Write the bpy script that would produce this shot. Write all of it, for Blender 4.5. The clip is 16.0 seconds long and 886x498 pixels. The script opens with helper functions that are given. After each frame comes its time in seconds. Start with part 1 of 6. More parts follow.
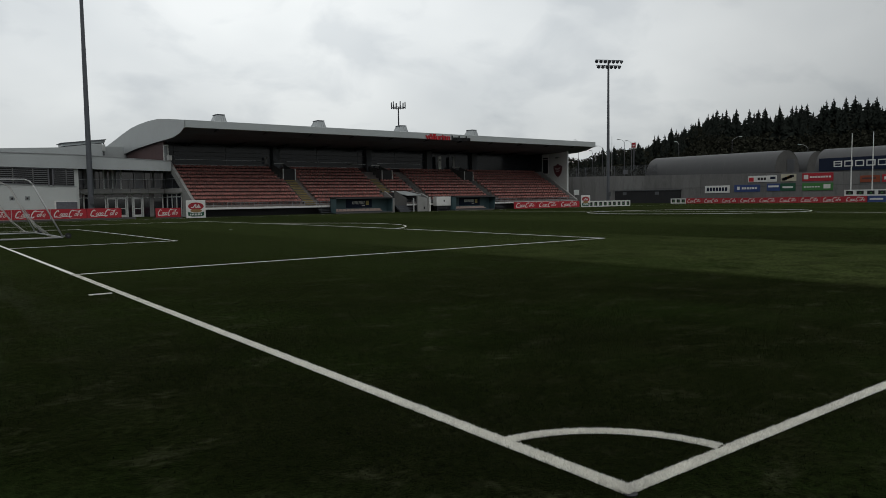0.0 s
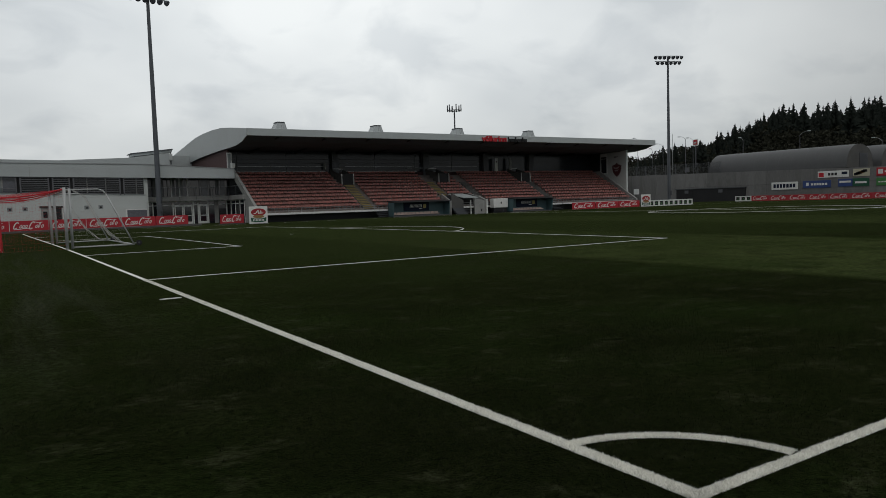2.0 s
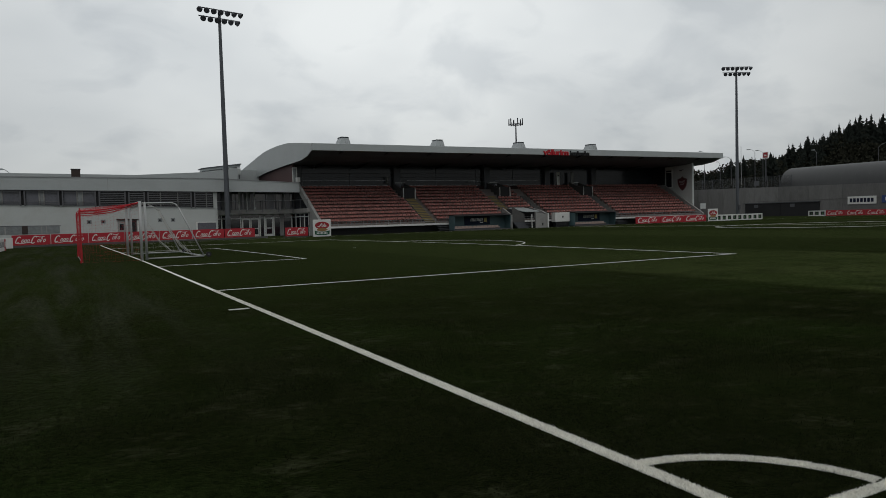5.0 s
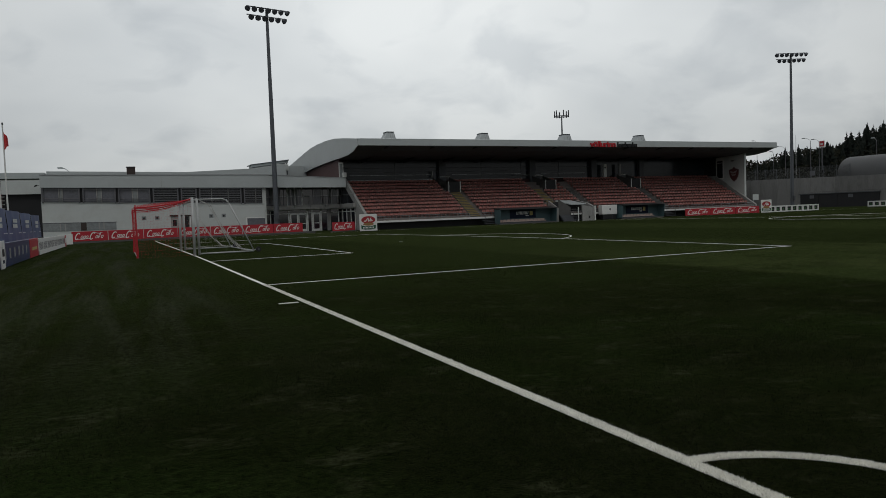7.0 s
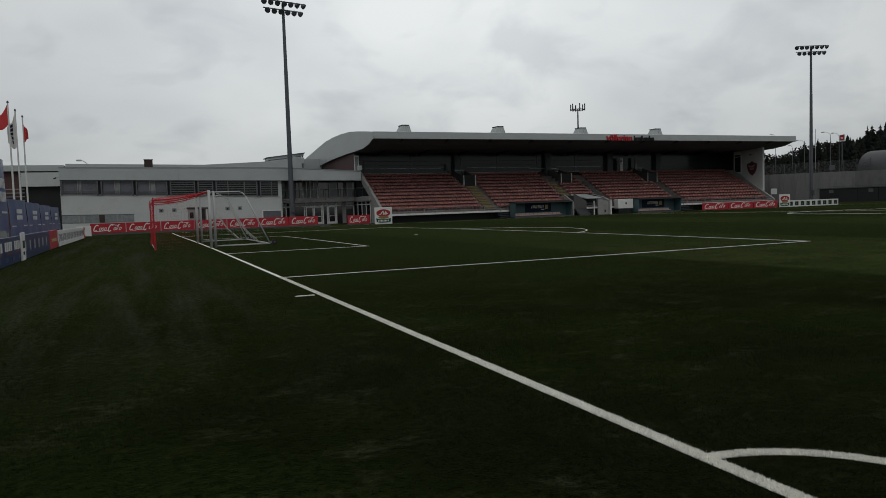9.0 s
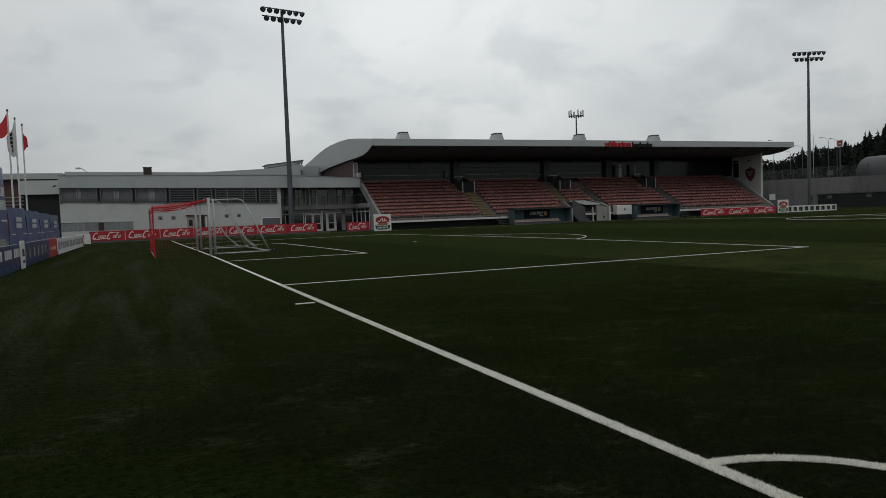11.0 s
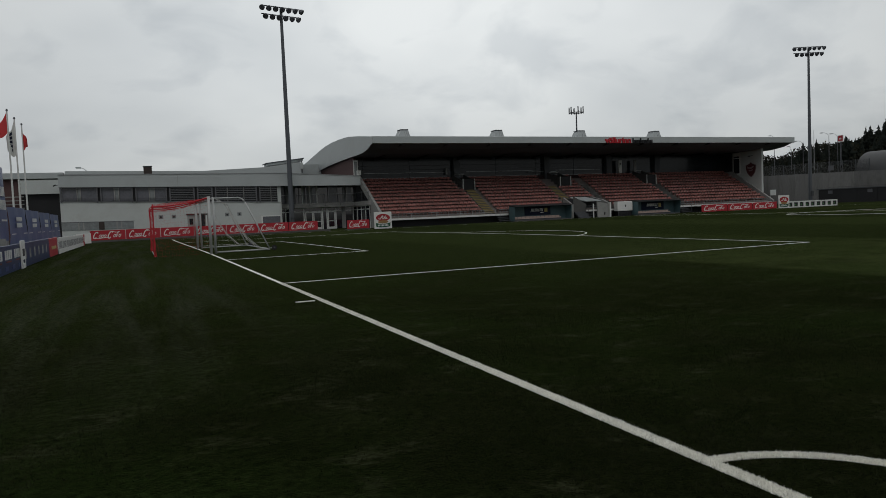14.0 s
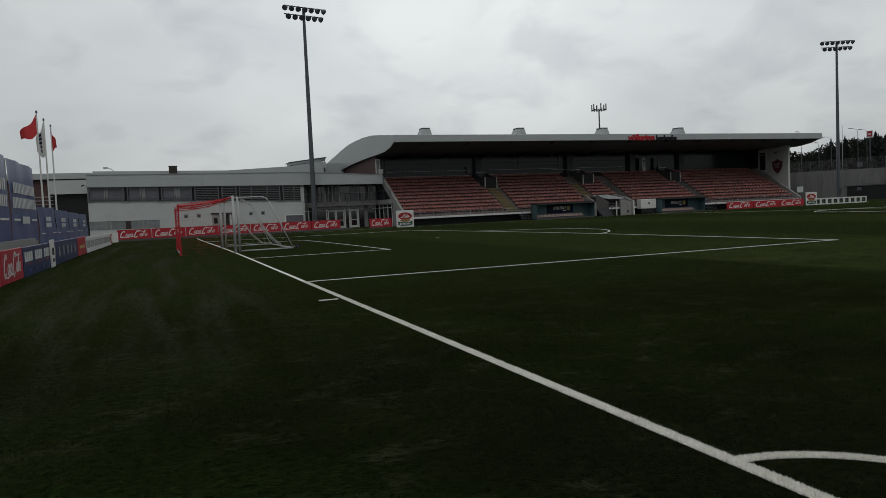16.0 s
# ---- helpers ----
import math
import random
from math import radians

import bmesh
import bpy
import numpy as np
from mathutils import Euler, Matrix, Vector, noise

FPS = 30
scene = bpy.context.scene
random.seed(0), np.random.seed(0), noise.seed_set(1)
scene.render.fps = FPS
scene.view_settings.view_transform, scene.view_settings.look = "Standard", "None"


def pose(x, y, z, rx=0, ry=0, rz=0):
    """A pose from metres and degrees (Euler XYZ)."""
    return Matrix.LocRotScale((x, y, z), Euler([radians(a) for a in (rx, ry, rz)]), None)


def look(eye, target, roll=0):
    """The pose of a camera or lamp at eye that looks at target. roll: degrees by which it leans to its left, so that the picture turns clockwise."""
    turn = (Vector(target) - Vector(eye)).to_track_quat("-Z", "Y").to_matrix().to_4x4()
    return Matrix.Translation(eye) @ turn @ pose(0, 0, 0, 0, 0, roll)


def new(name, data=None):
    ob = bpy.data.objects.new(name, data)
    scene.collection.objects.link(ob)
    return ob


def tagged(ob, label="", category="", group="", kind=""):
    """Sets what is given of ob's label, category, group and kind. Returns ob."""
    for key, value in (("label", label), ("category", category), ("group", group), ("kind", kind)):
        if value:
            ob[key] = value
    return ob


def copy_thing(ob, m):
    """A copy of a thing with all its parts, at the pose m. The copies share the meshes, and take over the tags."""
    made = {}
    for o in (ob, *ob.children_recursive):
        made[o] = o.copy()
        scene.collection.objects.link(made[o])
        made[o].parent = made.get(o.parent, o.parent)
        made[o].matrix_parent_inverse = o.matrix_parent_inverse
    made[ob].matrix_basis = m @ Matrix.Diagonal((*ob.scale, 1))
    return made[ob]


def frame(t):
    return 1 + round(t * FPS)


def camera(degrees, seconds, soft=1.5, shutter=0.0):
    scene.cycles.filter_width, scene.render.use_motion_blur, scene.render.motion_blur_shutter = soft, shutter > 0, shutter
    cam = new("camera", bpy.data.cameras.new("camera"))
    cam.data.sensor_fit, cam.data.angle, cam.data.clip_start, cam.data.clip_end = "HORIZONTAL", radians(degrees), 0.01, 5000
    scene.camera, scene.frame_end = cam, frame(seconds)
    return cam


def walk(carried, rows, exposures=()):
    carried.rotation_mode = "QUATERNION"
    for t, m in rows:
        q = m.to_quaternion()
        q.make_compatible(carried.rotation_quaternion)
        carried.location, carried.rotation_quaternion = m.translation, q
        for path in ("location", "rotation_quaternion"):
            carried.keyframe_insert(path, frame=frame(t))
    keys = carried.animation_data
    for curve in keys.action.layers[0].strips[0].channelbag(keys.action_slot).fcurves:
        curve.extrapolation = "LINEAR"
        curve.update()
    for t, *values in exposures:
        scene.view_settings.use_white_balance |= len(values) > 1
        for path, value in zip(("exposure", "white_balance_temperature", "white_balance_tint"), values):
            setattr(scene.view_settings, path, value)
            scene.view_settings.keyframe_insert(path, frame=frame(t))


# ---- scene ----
cam = camera(63.7, 16.0, soft=0.7)
PATH = [
    (0, (-2.748, -2.144, 1.458), (-1.537, -0.559, 1.315), -0.8),
    (0.5, (-2.758, -2.152, 1.459), (-1.575, -0.545, 1.321), -1.1),
    (1, (-2.779, -2.16, 1.464), (-1.629, -0.529, 1.327), -1.2),
    (1.5, (-2.775, -2.148, 1.462), (-1.656, -0.496, 1.329), -1.1),
    (2, (-2.771, -2.138, 1.463), (-1.691, -0.46, 1.33), -1.8),
    (2.5, (-2.777, -2.142, 1.465), (-1.733, -0.44, 1.335), -2.0),
    (3, (-2.777, -2.153, 1.471), (-1.738, -0.448, 1.349), -1.7),
    (3.5, (-2.796, -2.16, 1.478), (-1.809, -0.423, 1.375), -1.7),
    (4, (-2.798, -2.151, 1.475), (-1.829, -0.404, 1.387), -1.8),
    (6.5, (-2.821, -2.125, 1.464), (-1.97, -0.318, 1.362), -1.8),
    (7, (-2.826, -2.135, 1.474), (-2.004, -0.314, 1.371), -2.1),
    (7.5, (-2.84, -2.13, 1.475), (-2.046, -0.298, 1.364), -2.1),
    (8, (-2.846, -2.129, 1.482), (-2.062, -0.291, 1.373), -2.0),
    (8.5, (-2.851, -2.127, 1.478), (-2.072, -0.288, 1.366), -1.9),
    (9, (-2.839, -2.121, 1.477), (-2.056, -0.285, 1.357), -1.9),
    (11.5, (-2.869, -2.154, 1.493), (-2.082, -0.317, 1.394), -2.1),
    (12, (-2.853, -2.133, 1.488), (-2.074, -0.294, 1.387), -2.3),
    (12.5, (-2.82, -2.11, 1.473), (-2.039, -0.272, 1.364), -2.2),
    (13, (-2.857, -2.138, 1.491), (-2.069, -0.303, 1.383), -2.0),
    (13.5, (-2.836, -2.123, 1.484), (-2.051, -0.287, 1.38), -2.3),
    (14, (-2.844, -2.129, 1.489), (-2.06, -0.293, 1.38), -2.4),
    (14.5, (-2.826, -2.114, 1.48), (-2.034, -0.28, 1.371), -2.3),
    (15, (-2.841, -2.132, 1.49), (-2.046, -0.3, 1.382), -2.4),
    (15.5, (-2.825, -2.112, 1.482), (-2.051, -0.271, 1.373), -2.5),
    (16, (-2.856, -2.14, 1.491), (-2.129, -0.28, 1.38), -2.6),
]
walk(cam, [(t, look(eye, target, roll)) for t, eye, target, roll in PATH], exposures=[(0, 0.14), (3, 0.08), (6.5, -0.04), (16, -0.04)])

# ---------------------------------------------------------------- sky and light
SUN_UP, SUN_AT = radians(54), radians(200)
world = bpy.data.worlds.new("overcast_sky")
scene.world = world
world.use_nodes = True
wn, wl = world.node_tree.nodes, world.node_tree.links
wn.clear()


def node(nodes, kind, **values):
    n = nodes.new(kind)
    for key, v in values.items():
        if key in n.inputs:
            n.inputs[key].default_value = v
    return n


sky = wn.new("ShaderNodeTexSky")
sky.sky_type, sky.sun_disc, sky.sun_elevation, sky.sun_rotation = "NISHITA", False, SUN_UP, SUN_AT
coord = wn.new("ShaderNodeTexCoord")
split = wn.new("ShaderNodeSeparateXYZ")
wl.new(coord.outputs["Generated"], split.inputs[0])
lift = wn.new("ShaderNodeMath")
lift.operation = "MAXIMUM"
lift.inputs[1].default_value = 0.0
wl.new(split.outputs["Z"], lift.inputs[0])
lift2 = wn.new("ShaderNodeMath")
lift2.operation = "ADD"
lift2.inputs[1].default_value = 0.42
wl.new(lift.outputs[0], lift2.inputs[0])
flat = wn.new("ShaderNodeVectorMath")
flat.operation = "DIVIDE"
wl.new(coord.outputs["Generated"], flat.inputs[0])
wl.new(lift2.outputs[0], flat.inputs[1])
cloud = node(wn, "ShaderNodeTexNoise", Scale=1.5, Detail=4.0, Roughness=0.45, Distortion=0.15)
wl.new(flat.outputs[0], cloud.inputs["Vector"])
cloud2 = node(wn, "ShaderNodeTexNoise", Scale=5.0, Detail=5.0, Roughness=0.5, Distortion=0.35)
wl.new(flat.outputs[0], cloud2.inputs["Vector"])
ramp = wn.new("ShaderNodeValToRGB")
ramp.color_ramp.elements[0].position, ramp.color_ramp.elements[0].color = 0.32, (0.54, 0.57, 0.585, 1)
ramp.color_ramp.elements[1].position, ramp.color_ramp.elements[1].color = 0.60, (0.715, 0.74, 0.74, 1)
wl.new(cloud.outputs["Fac"], ramp.inputs[0])
ramp2 = wn.new("ShaderNodeValToRGB")
ramp2.color_ramp.elements[0].position, ramp2.color_ramp.elements[0].color = 0.33, (0.86, 0.87, 0.885, 1)
ramp2.color_ramp.elements[1].position, ramp2.color_ramp.elements[1].color = 0.50, (1, 1, 1, 1)
wl.new(cloud2.outputs["Fac"], ramp2.inputs[0])
mul = wn.new("ShaderNodeMixRGB")
mul.blend_type = "MULTIPLY"
mul.inputs[0].default_value = 1.0
wl.new(ramp.outputs[0], mul.inputs[1])
wl.new(ramp2.outputs[0], mul.inputs[2])
# the cloud deck is brightest where it hides the sun, and duller to the north-east
side = wn.new("ShaderNodeVectorMath")
side.operation = "DOT_PRODUCT"
side.inputs[1].default_value = (0.40, 0.915, -0.05)
wl.new(coord.outputs["Generated"], side.inputs[0])
span0 = wn.new("ShaderNodeMapRange")
span0.inputs[1].default_value, span0.inputs[2].default_value = -1.0, 1.0
wl.new(side.outputs["Value"], span0.inputs[0])
span = wn.new("ShaderNodeValToRGB")
span.color_ramp.elements[0].position, span.color_ramp.elements[0].color = 0.30, (0.45, 0.45, 0.45, 1)
span.color_ramp.elements[1].position, span.color_ramp.elements[1].color = 0.985, (1, 1, 1, 1)
for at, value in ((0.72, 0.54), (0.84, 0.60), (0.885, 0.70), (0.92, 0.84), (0.95, 0.93)):
    span.color_ramp.elements.new(at).color = (value, value, value, 1)
wl.new(span0.outputs[0], span.inputs[0])
# and duller again low over the horizon, where the deck is seen through more air
haze = wn.new("ShaderNodeMapRange")
haze.interpolation_type = "SMOOTHSTEP"
haze.inputs[1].default_value, haze.inputs[2].default_value = 0.0, 0.29
haze.inputs[3].default_value, haze.inputs[4].default_value = 0.76, 1.11
wl.new(split.outputs["Z"], haze.inputs[0])
tone = wn.new("ShaderNodeMath")
tone.operation = "MULTIPLY"
wl.new(span.outputs[0], tone.inputs[0])
wl.new(haze.outputs[0], tone.inputs[1])
mul2 = wn.new("ShaderNodeVectorMath")
mul2.operation = "SCALE"
wl.new(mul.outputs[0], mul2.inputs[0])
wl.new(tone.outputs[0], mul2.inputs["Scale"])
bg_cloud, bg_sky, both = wn.new("ShaderNodeBackground"), wn.new("ShaderNodeBackground"), wn.new("ShaderNodeAddShader")
wl.new(mul2.outputs[0], bg_cloud.inputs[0])
bg_cloud.inputs[1].default_value = 1.06
wl.new(sky.outputs[0], bg_sky.inputs[0])
bg_sky.inputs[1].default_value = 0.004
wl.new(bg_cloud.outputs[0], both.inputs[0])
wl.new(bg_sky.outputs[0], both.inputs[1])
wout = wn.new("ShaderNodeOutputWorld")
wl.new(both.outputs[0], wout.inputs[0])

sun_data = bpy.data.lights.new("sun", "SUN")
sun_data.energy, sun_data.angle, sun_data.color = 0.46, radians(40), (1.0, 0.97, 0.92)
sun = new("sun", sun_data)
sun.matrix_world = look((0, 0, 60), (Vector((0, 0, 60)) - Vector((math.sin(SUN_AT) * math.cos(SUN_UP), math.cos(SUN_AT) * math.cos(SUN_UP), math.sin(SUN_UP)))))


# ---------------------------------------------------------------- materials
def material(name, colour, rough=0.7, vary=0.15, scale=1.0, fine=18.0, bump=0.0, metal=0.0, spec=0.4, dirt=None, dirt_amount=0.0, rand=0.0, stretch=None):
    """A painted or raw surface: base colour with broad stains, fine grain, bump and a random shift per object."""
    m = bpy.data.materials.new(name)
    m.use_nodes = True
    n, l = m.node_tree.nodes, m.node_tree.links
    bsdf = n["Principled BSDF"]
    tc = n.new("ShaderNodeTexCoord")
    mp = n.new("ShaderNodeMapping")
    if stretch:
        mp.inputs["Scale"].default_value = stretch
    l.new(tc.outputs["Object"], mp.inputs[0])
    broad = node(n, "ShaderNodeTexNoise", Scale=scale, Detail=5.0, Roughness=0.6)
    grain = node(n, "ShaderNodeTexNoise", Scale=fine, Detail=3.0, Roughness=0.6)
    for t in (broad, grain):
        l.new(mp.outputs[0], t.inputs["Vector"])
    mixed = n.new("ShaderNodeMath")
    mixed.operation = "MULTIPLY_ADD"
    mixed.inputs[1].default_value = 0.45
    l.new(grain.outputs["Fac"], mixed.inputs[0])
    half = n.new("ShaderNodeMath")
    half.operation = "MULTIPLY"
    half.inputs[1].default_value = 0.55
    l.new(broad.outputs["Fac"], half.inputs[0])
    l.new(half.outputs[0], mixed.inputs[2])
    if rand:
        info = n.new("ShaderNodeObjectInfo")
        geo = n.new("ShaderNodeNewGeometry")
        add = n.new("ShaderNodeMath")
        add.operation = "ADD"
        l.new(info.outputs["Random"], add.inputs[0])
        l.new(geo.outputs["Random Per Island"], add.inputs[1])
        frac = n.new("ShaderNodeMath")
        frac.operation = "FRACT"
        l.new(add.outputs[0], frac.inputs[0])
        shift = n.new("ShaderNodeMath")
        shift.operation = "MULTIPLY_ADD"
        shift.inputs[1].default_value = rand
        l.new(frac.outputs[0], shift.inputs[0])
        l.new(mixed.outputs[0], shift.inputs[2])
        sub = n.new("ShaderNodeMath")
        sub.operation = "SUBTRACT"
        sub.inputs[1].default_value = rand / 2
        l.new(shift.outputs[0], sub.inputs[0])
        mixed = sub
    ramp_ = n.new("ShaderNodeValToRGB")
    low, high = [c * (1 - vary) for c in colour], [min(1.0, c * (1 + vary)) for c in colour]
    ramp_.color_ramp.elements[0].position, ramp_.color_ramp.elements[0].color = 0.30, (*low, 1)
    ramp_.color_ramp.elements[1].position, ramp_.color_ramp.elements[1].color = 0.70, (*high, 1)
    l.new(mixed.outputs[0], ramp_.inputs[0])
    colour_out = ramp_.outputs[0]
    if dirt:
        stain = node(n, "ShaderNodeTexNoise", Scale=scale * 2.3, Detail=8.0, Roughness=0.7, Distortion=0.6)
        l.new(mp.outputs[0], stain.inputs["Vector"])
        cut = n.new("ShaderNodeMapRange")
        cut.inputs[1].default_value, cut.inputs[2].default_value = 0.48, 0.72
        cut.inputs[3].default_value, cut.inputs[4].default_value = 0.0, dirt_amount
        l.new(stain.outputs["Fac"], cut.inputs[0])
        mix = n.new("ShaderNodeMixRGB")
        mix.inputs[2].default_value = (*dirt, 1)
        l.new(cut.outputs[0], mix.inputs[0])
        l.new(colour_out, mix.inputs[1])
        colour_out = mix.outputs[0]
    l.new(colour_out, bsdf.inputs["Base Color"])
    bsdf.inputs["Roughness"].default_value, bsdf.inputs["Metallic"].default_value = rough, metal
    bsdf.inputs["Specular IOR Level"].default_value = spec
    if bump:
        b = node(n, "ShaderNodeBump", Strength=bump, Distance=0.02)
        l.new(grain.outputs["Fac"], b.inputs["Height"])
        l.new(b.outputs[0], bsdf.inputs["Normal"])
    return m


def turf_material(name):
    """Artificial turf: dark pile over black rubber crumb, rolled out in strips across the pitch."""
    m = bpy.data.materials.new(name)
    m.use_nodes = True
    n, l = m.node_tree.nodes, m.node_tree.links
    bsdf = n["Principled BSDF"]
    tc = n.new("ShaderNodeTexCoord")
    xyz = n.new("ShaderNodeSeparateXYZ")
    l.new(tc.outputs["Object"], xyz.inputs[0])
    # brushed strips that run across the pitch, alternately lighter and darker
    wob = node(n, "ShaderNodeTexNoise", Scale=0.35, Detail=3.0)
    l.new(tc.outputs["Object"], wob.inputs["Vector"])
    pos = n.new("ShaderNodeMath")
    pos.operation = "MULTIPLY_ADD"
    pos.inputs[1].default_value = 0.5
    l.new(wob.outputs["Fac"], pos.inputs[0])
    l.new(xyz.outputs["X"], pos.inputs[2])
    strip = n.new("ShaderNodeMath")
    strip.operation = "SINE"
    freq = n.new("ShaderNodeMath")
    freq.operation = "MULTIPLY"
    freq.inputs[1].default_value = math.pi / 9.6
    l.new(pos.outputs[0], freq.inputs[0])
    l.new(freq.outputs[0], strip.inputs[0])
    edge = n.new("ShaderNodeMapRange")
    edge.inputs[1].default_value, edge.inputs[2].default_value = -0.10, 0.10
    edge.inputs[3].default_value, edge.inputs[4].default_value = 1.0, 0.0
    l.new(strip.outputs[0], edge.inputs[0])
    inside = n.new("ShaderNodeMath")
    inside.operation = "GREATER_THAN"
    inside.inputs[1].default_value = 4.8
    l.new(xyz.outputs["X"], inside.inputs[0])
    brushed = n.new("ShaderNodeMath")
    brushed.operation = "MULTIPLY"
    l.new(edge.outputs[0], brushed.inputs[0])
    l.new(inside.outputs[0], brushed.inputs[1])
    broad = node(n, "ShaderNodeTexNoise", Scale=0.22, Detail=6.0, Roughness=0.62)
    patch = node(n, "ShaderNodeTexNoise", Scale=1.15, Detail=9.0, Roughness=0.72, Distortion=0.5)
    grain = node(n, "ShaderNodeTexNoise", Scale=55.0, Detail=4.0, Roughness=0.7)
    tuft = node(n, "ShaderNodeTexNoise", Scale=15.0, Detail=5.0, Roughness=0.7, Distortion=0.3)
    for t in (broad, patch, grain, tuft):
        l.new(tc.outputs["Object"], t.inputs["Vector"])
    # strip tones; the light one also holds the far pile's grazing sheen
    dark = n.new("ShaderNodeMixRGB")
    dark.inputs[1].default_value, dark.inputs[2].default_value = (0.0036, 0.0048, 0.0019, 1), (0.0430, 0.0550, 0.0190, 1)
    l.new(brushed.outputs[0], dark.inputs[0])
    worn = n.new("ShaderNodeMapRange")
    worn.inputs[1].default_value, worn.inputs[2].default_value = 0.46, 0.66
    worn.inputs[3].default_value, worn.inputs[4].default_value = 0.0, 0.9
    l.new(patch.outputs["Fac"], worn.inputs[0])
    mix = n.new("ShaderNodeMixRGB")
    mix.inputs[2].default_value = (0.0098, 0.0108, 0.0052, 1)
    l.new(worn.outputs[0], mix.inputs[0])
    l.new(dark.outputs[0], mix.inputs[1])
    green = n.new("ShaderNodeMapRange")
    green.inputs[1].default_value, green.inputs[2].default_value = 0.45, 0.68
    green.inputs[3].default_value, green.inputs[4].default_value = 0.0, 0.6
    l.new(broad.outputs["Fac"], green.inputs[0])
    mix2 = n.new("ShaderNodeMixRGB")
    mix2.inputs[2].default_value = (0.0110, 0.0225, 0.0052, 1)
    l.new(green.outputs[0], mix2.inputs[0])
    l.new(mix.outputs[0], mix2.inputs[1])
    # grazing sheen painted in: lighter from the edge of the goal area on
    far_gleam = n.new("ShaderNodeMapRange")
    far_gleam.inputs[1].default_value, far_gleam.inputs[2].default_value = 7.0, 22.0
    far_gleam.inputs[3].default_value, far_gleam.inputs[4].default_value = 0.0, 0.72
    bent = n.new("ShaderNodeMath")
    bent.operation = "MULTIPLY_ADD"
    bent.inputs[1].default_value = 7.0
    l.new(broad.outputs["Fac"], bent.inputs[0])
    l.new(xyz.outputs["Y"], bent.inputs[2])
    l.new(bent.outputs[0], far_gleam.inputs[0])
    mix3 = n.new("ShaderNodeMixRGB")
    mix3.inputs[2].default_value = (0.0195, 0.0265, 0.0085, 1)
    l.new(far_gleam.outputs[0], mix3.inputs[0])
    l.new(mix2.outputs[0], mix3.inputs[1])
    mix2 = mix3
    # wheel and brush scuff tracks along the goal line, outside the pitch, with haze painted in
    drawn = n.new("ShaderNodeMapping")
    drawn.inputs["Scale"].default_value = (1.5, 0.13, 1.0)
    l.new(tc.outputs["Object"], drawn.inputs[0])
    track = node(n, "ShaderNodeTexNoise", Scale=1.0, Detail=6.0, Roughness=0.62, Distortion=0.25)
    l.new(drawn.outputs[0], track.inputs["Vector"])
    shown = n.new("ShaderNodeMapRange")
    shown.inputs[1].default_value, shown.inputs[2].default_value = 0.44, 0.66
    shown.inputs[3].default_value, shown.inputs[4].default_value = 0.0, 0.85
    l.new(track.outputs["Fac"], shown.inputs[0])
    beyond = n.new("ShaderNodeMapRange")
    beyond.inputs[1].default_value, beyond.inputs[2].default_value = -0.4, -2.2
    l.new(xyz.outputs["X"], beyond.inputs[0])
    lane = n.new("ShaderNodeMath")
    lane.operation = "MULTIPLY"
    l.new(shown.outputs[0], lane.inputs[0])
    l.new(beyond.outputs[0], lane.inputs[1])
    along = n.new("ShaderNodeMapRange")
    along.inputs[1].default_value, along.inputs[2].default_value = 2.5, 11.0
    l.new(xyz.outputs["Y"], along.inputs[0])
    lane2 = n.new("ShaderNodeMath")
    lane2.operation = "MULTIPLY"
    l.new(lane.outputs[0], lane2.inputs[0])
    l.new(along.outputs[0], lane2.inputs[1])
    lane = lane2
    scuff_and_haze = n.new("ShaderNodeMixRGB")
    scuff_and_haze.inputs[2].default_value = (0.033, 0.036, 0.025, 1)
    l.new(lane.outputs[0], scuff_and_haze.inputs[0])
    l.new(mix2.outputs[0], scuff_and_haze.inputs[1])
    # pale threads of rubbed pile, in flat short streaks
    laid = n.new("ShaderNodeMapping")
    laid.inputs["Scale"].default_value = (1.0, 1.5, 1.0)
    laid.inputs["Rotation"].default_value = (0, 0, 0.45)
    l.new(tc.outputs["Object"], laid.inputs[0])
    rubbed = node(n, "ShaderNodeTexNoise", Scale=1.6, Detail=12.0, Roughness=0.74, Distortion=0.35)
    l.new(laid.outputs[0], rubbed.inputs["Vector"])
    threads = n.new("ShaderNodeMapRange")
    threads.inputs[1].default_value, threads.inputs[2].default_value = 0.535, 0.66
    threads.inputs[3].default_value, threads.inputs[4].default_value = 0.0, 0.55
    l.new(rubbed.outputs["Fac"], threads.inputs[0])
    pale = n.new("ShaderNodeMixRGB")
    pale.inputs[2].default_value = (0.036, 0.038, 0.022, 1)
    l.new(threads.outputs[0], pale.inputs[0])
    l.new(scuff_and_haze.outputs[0], pale.inputs[1])
    gr = n.new("ShaderNodeMapRange")
    gr.inputs[1].default_value, gr.inputs[2].default_value = 0.3, 0.7
    gr.inputs[3].default_value, gr.inputs[4].default_value = 0.50, 1.55
    l.new(grain.outputs["Fac"], gr.inputs[0])
    scaled = n.new("ShaderNodeVectorMath")
    scaled.operation = "SCALE"
    l.new(pale.outputs[0], scaled.inputs[0])
    clump = n.new("ShaderNodeMapRange")
    clump.inputs[1].default_value, clump.inputs[2].default_value = 0.38, 0.64
    clump.inputs[3].default_value, clump.inputs[4].default_value = 0.30, 1.75
    l.new(tuft.outputs["Fac"], clump.inputs[0])
    rough = n.new("ShaderNodeMath")
    rough.operation = "MULTIPLY"
    l.new(gr.outputs[0], rough.inputs[0])
    l.new(clump.outputs[0], rough.inputs[1])
    l.new(rough.outputs[0], scaled.inputs["Scale"])
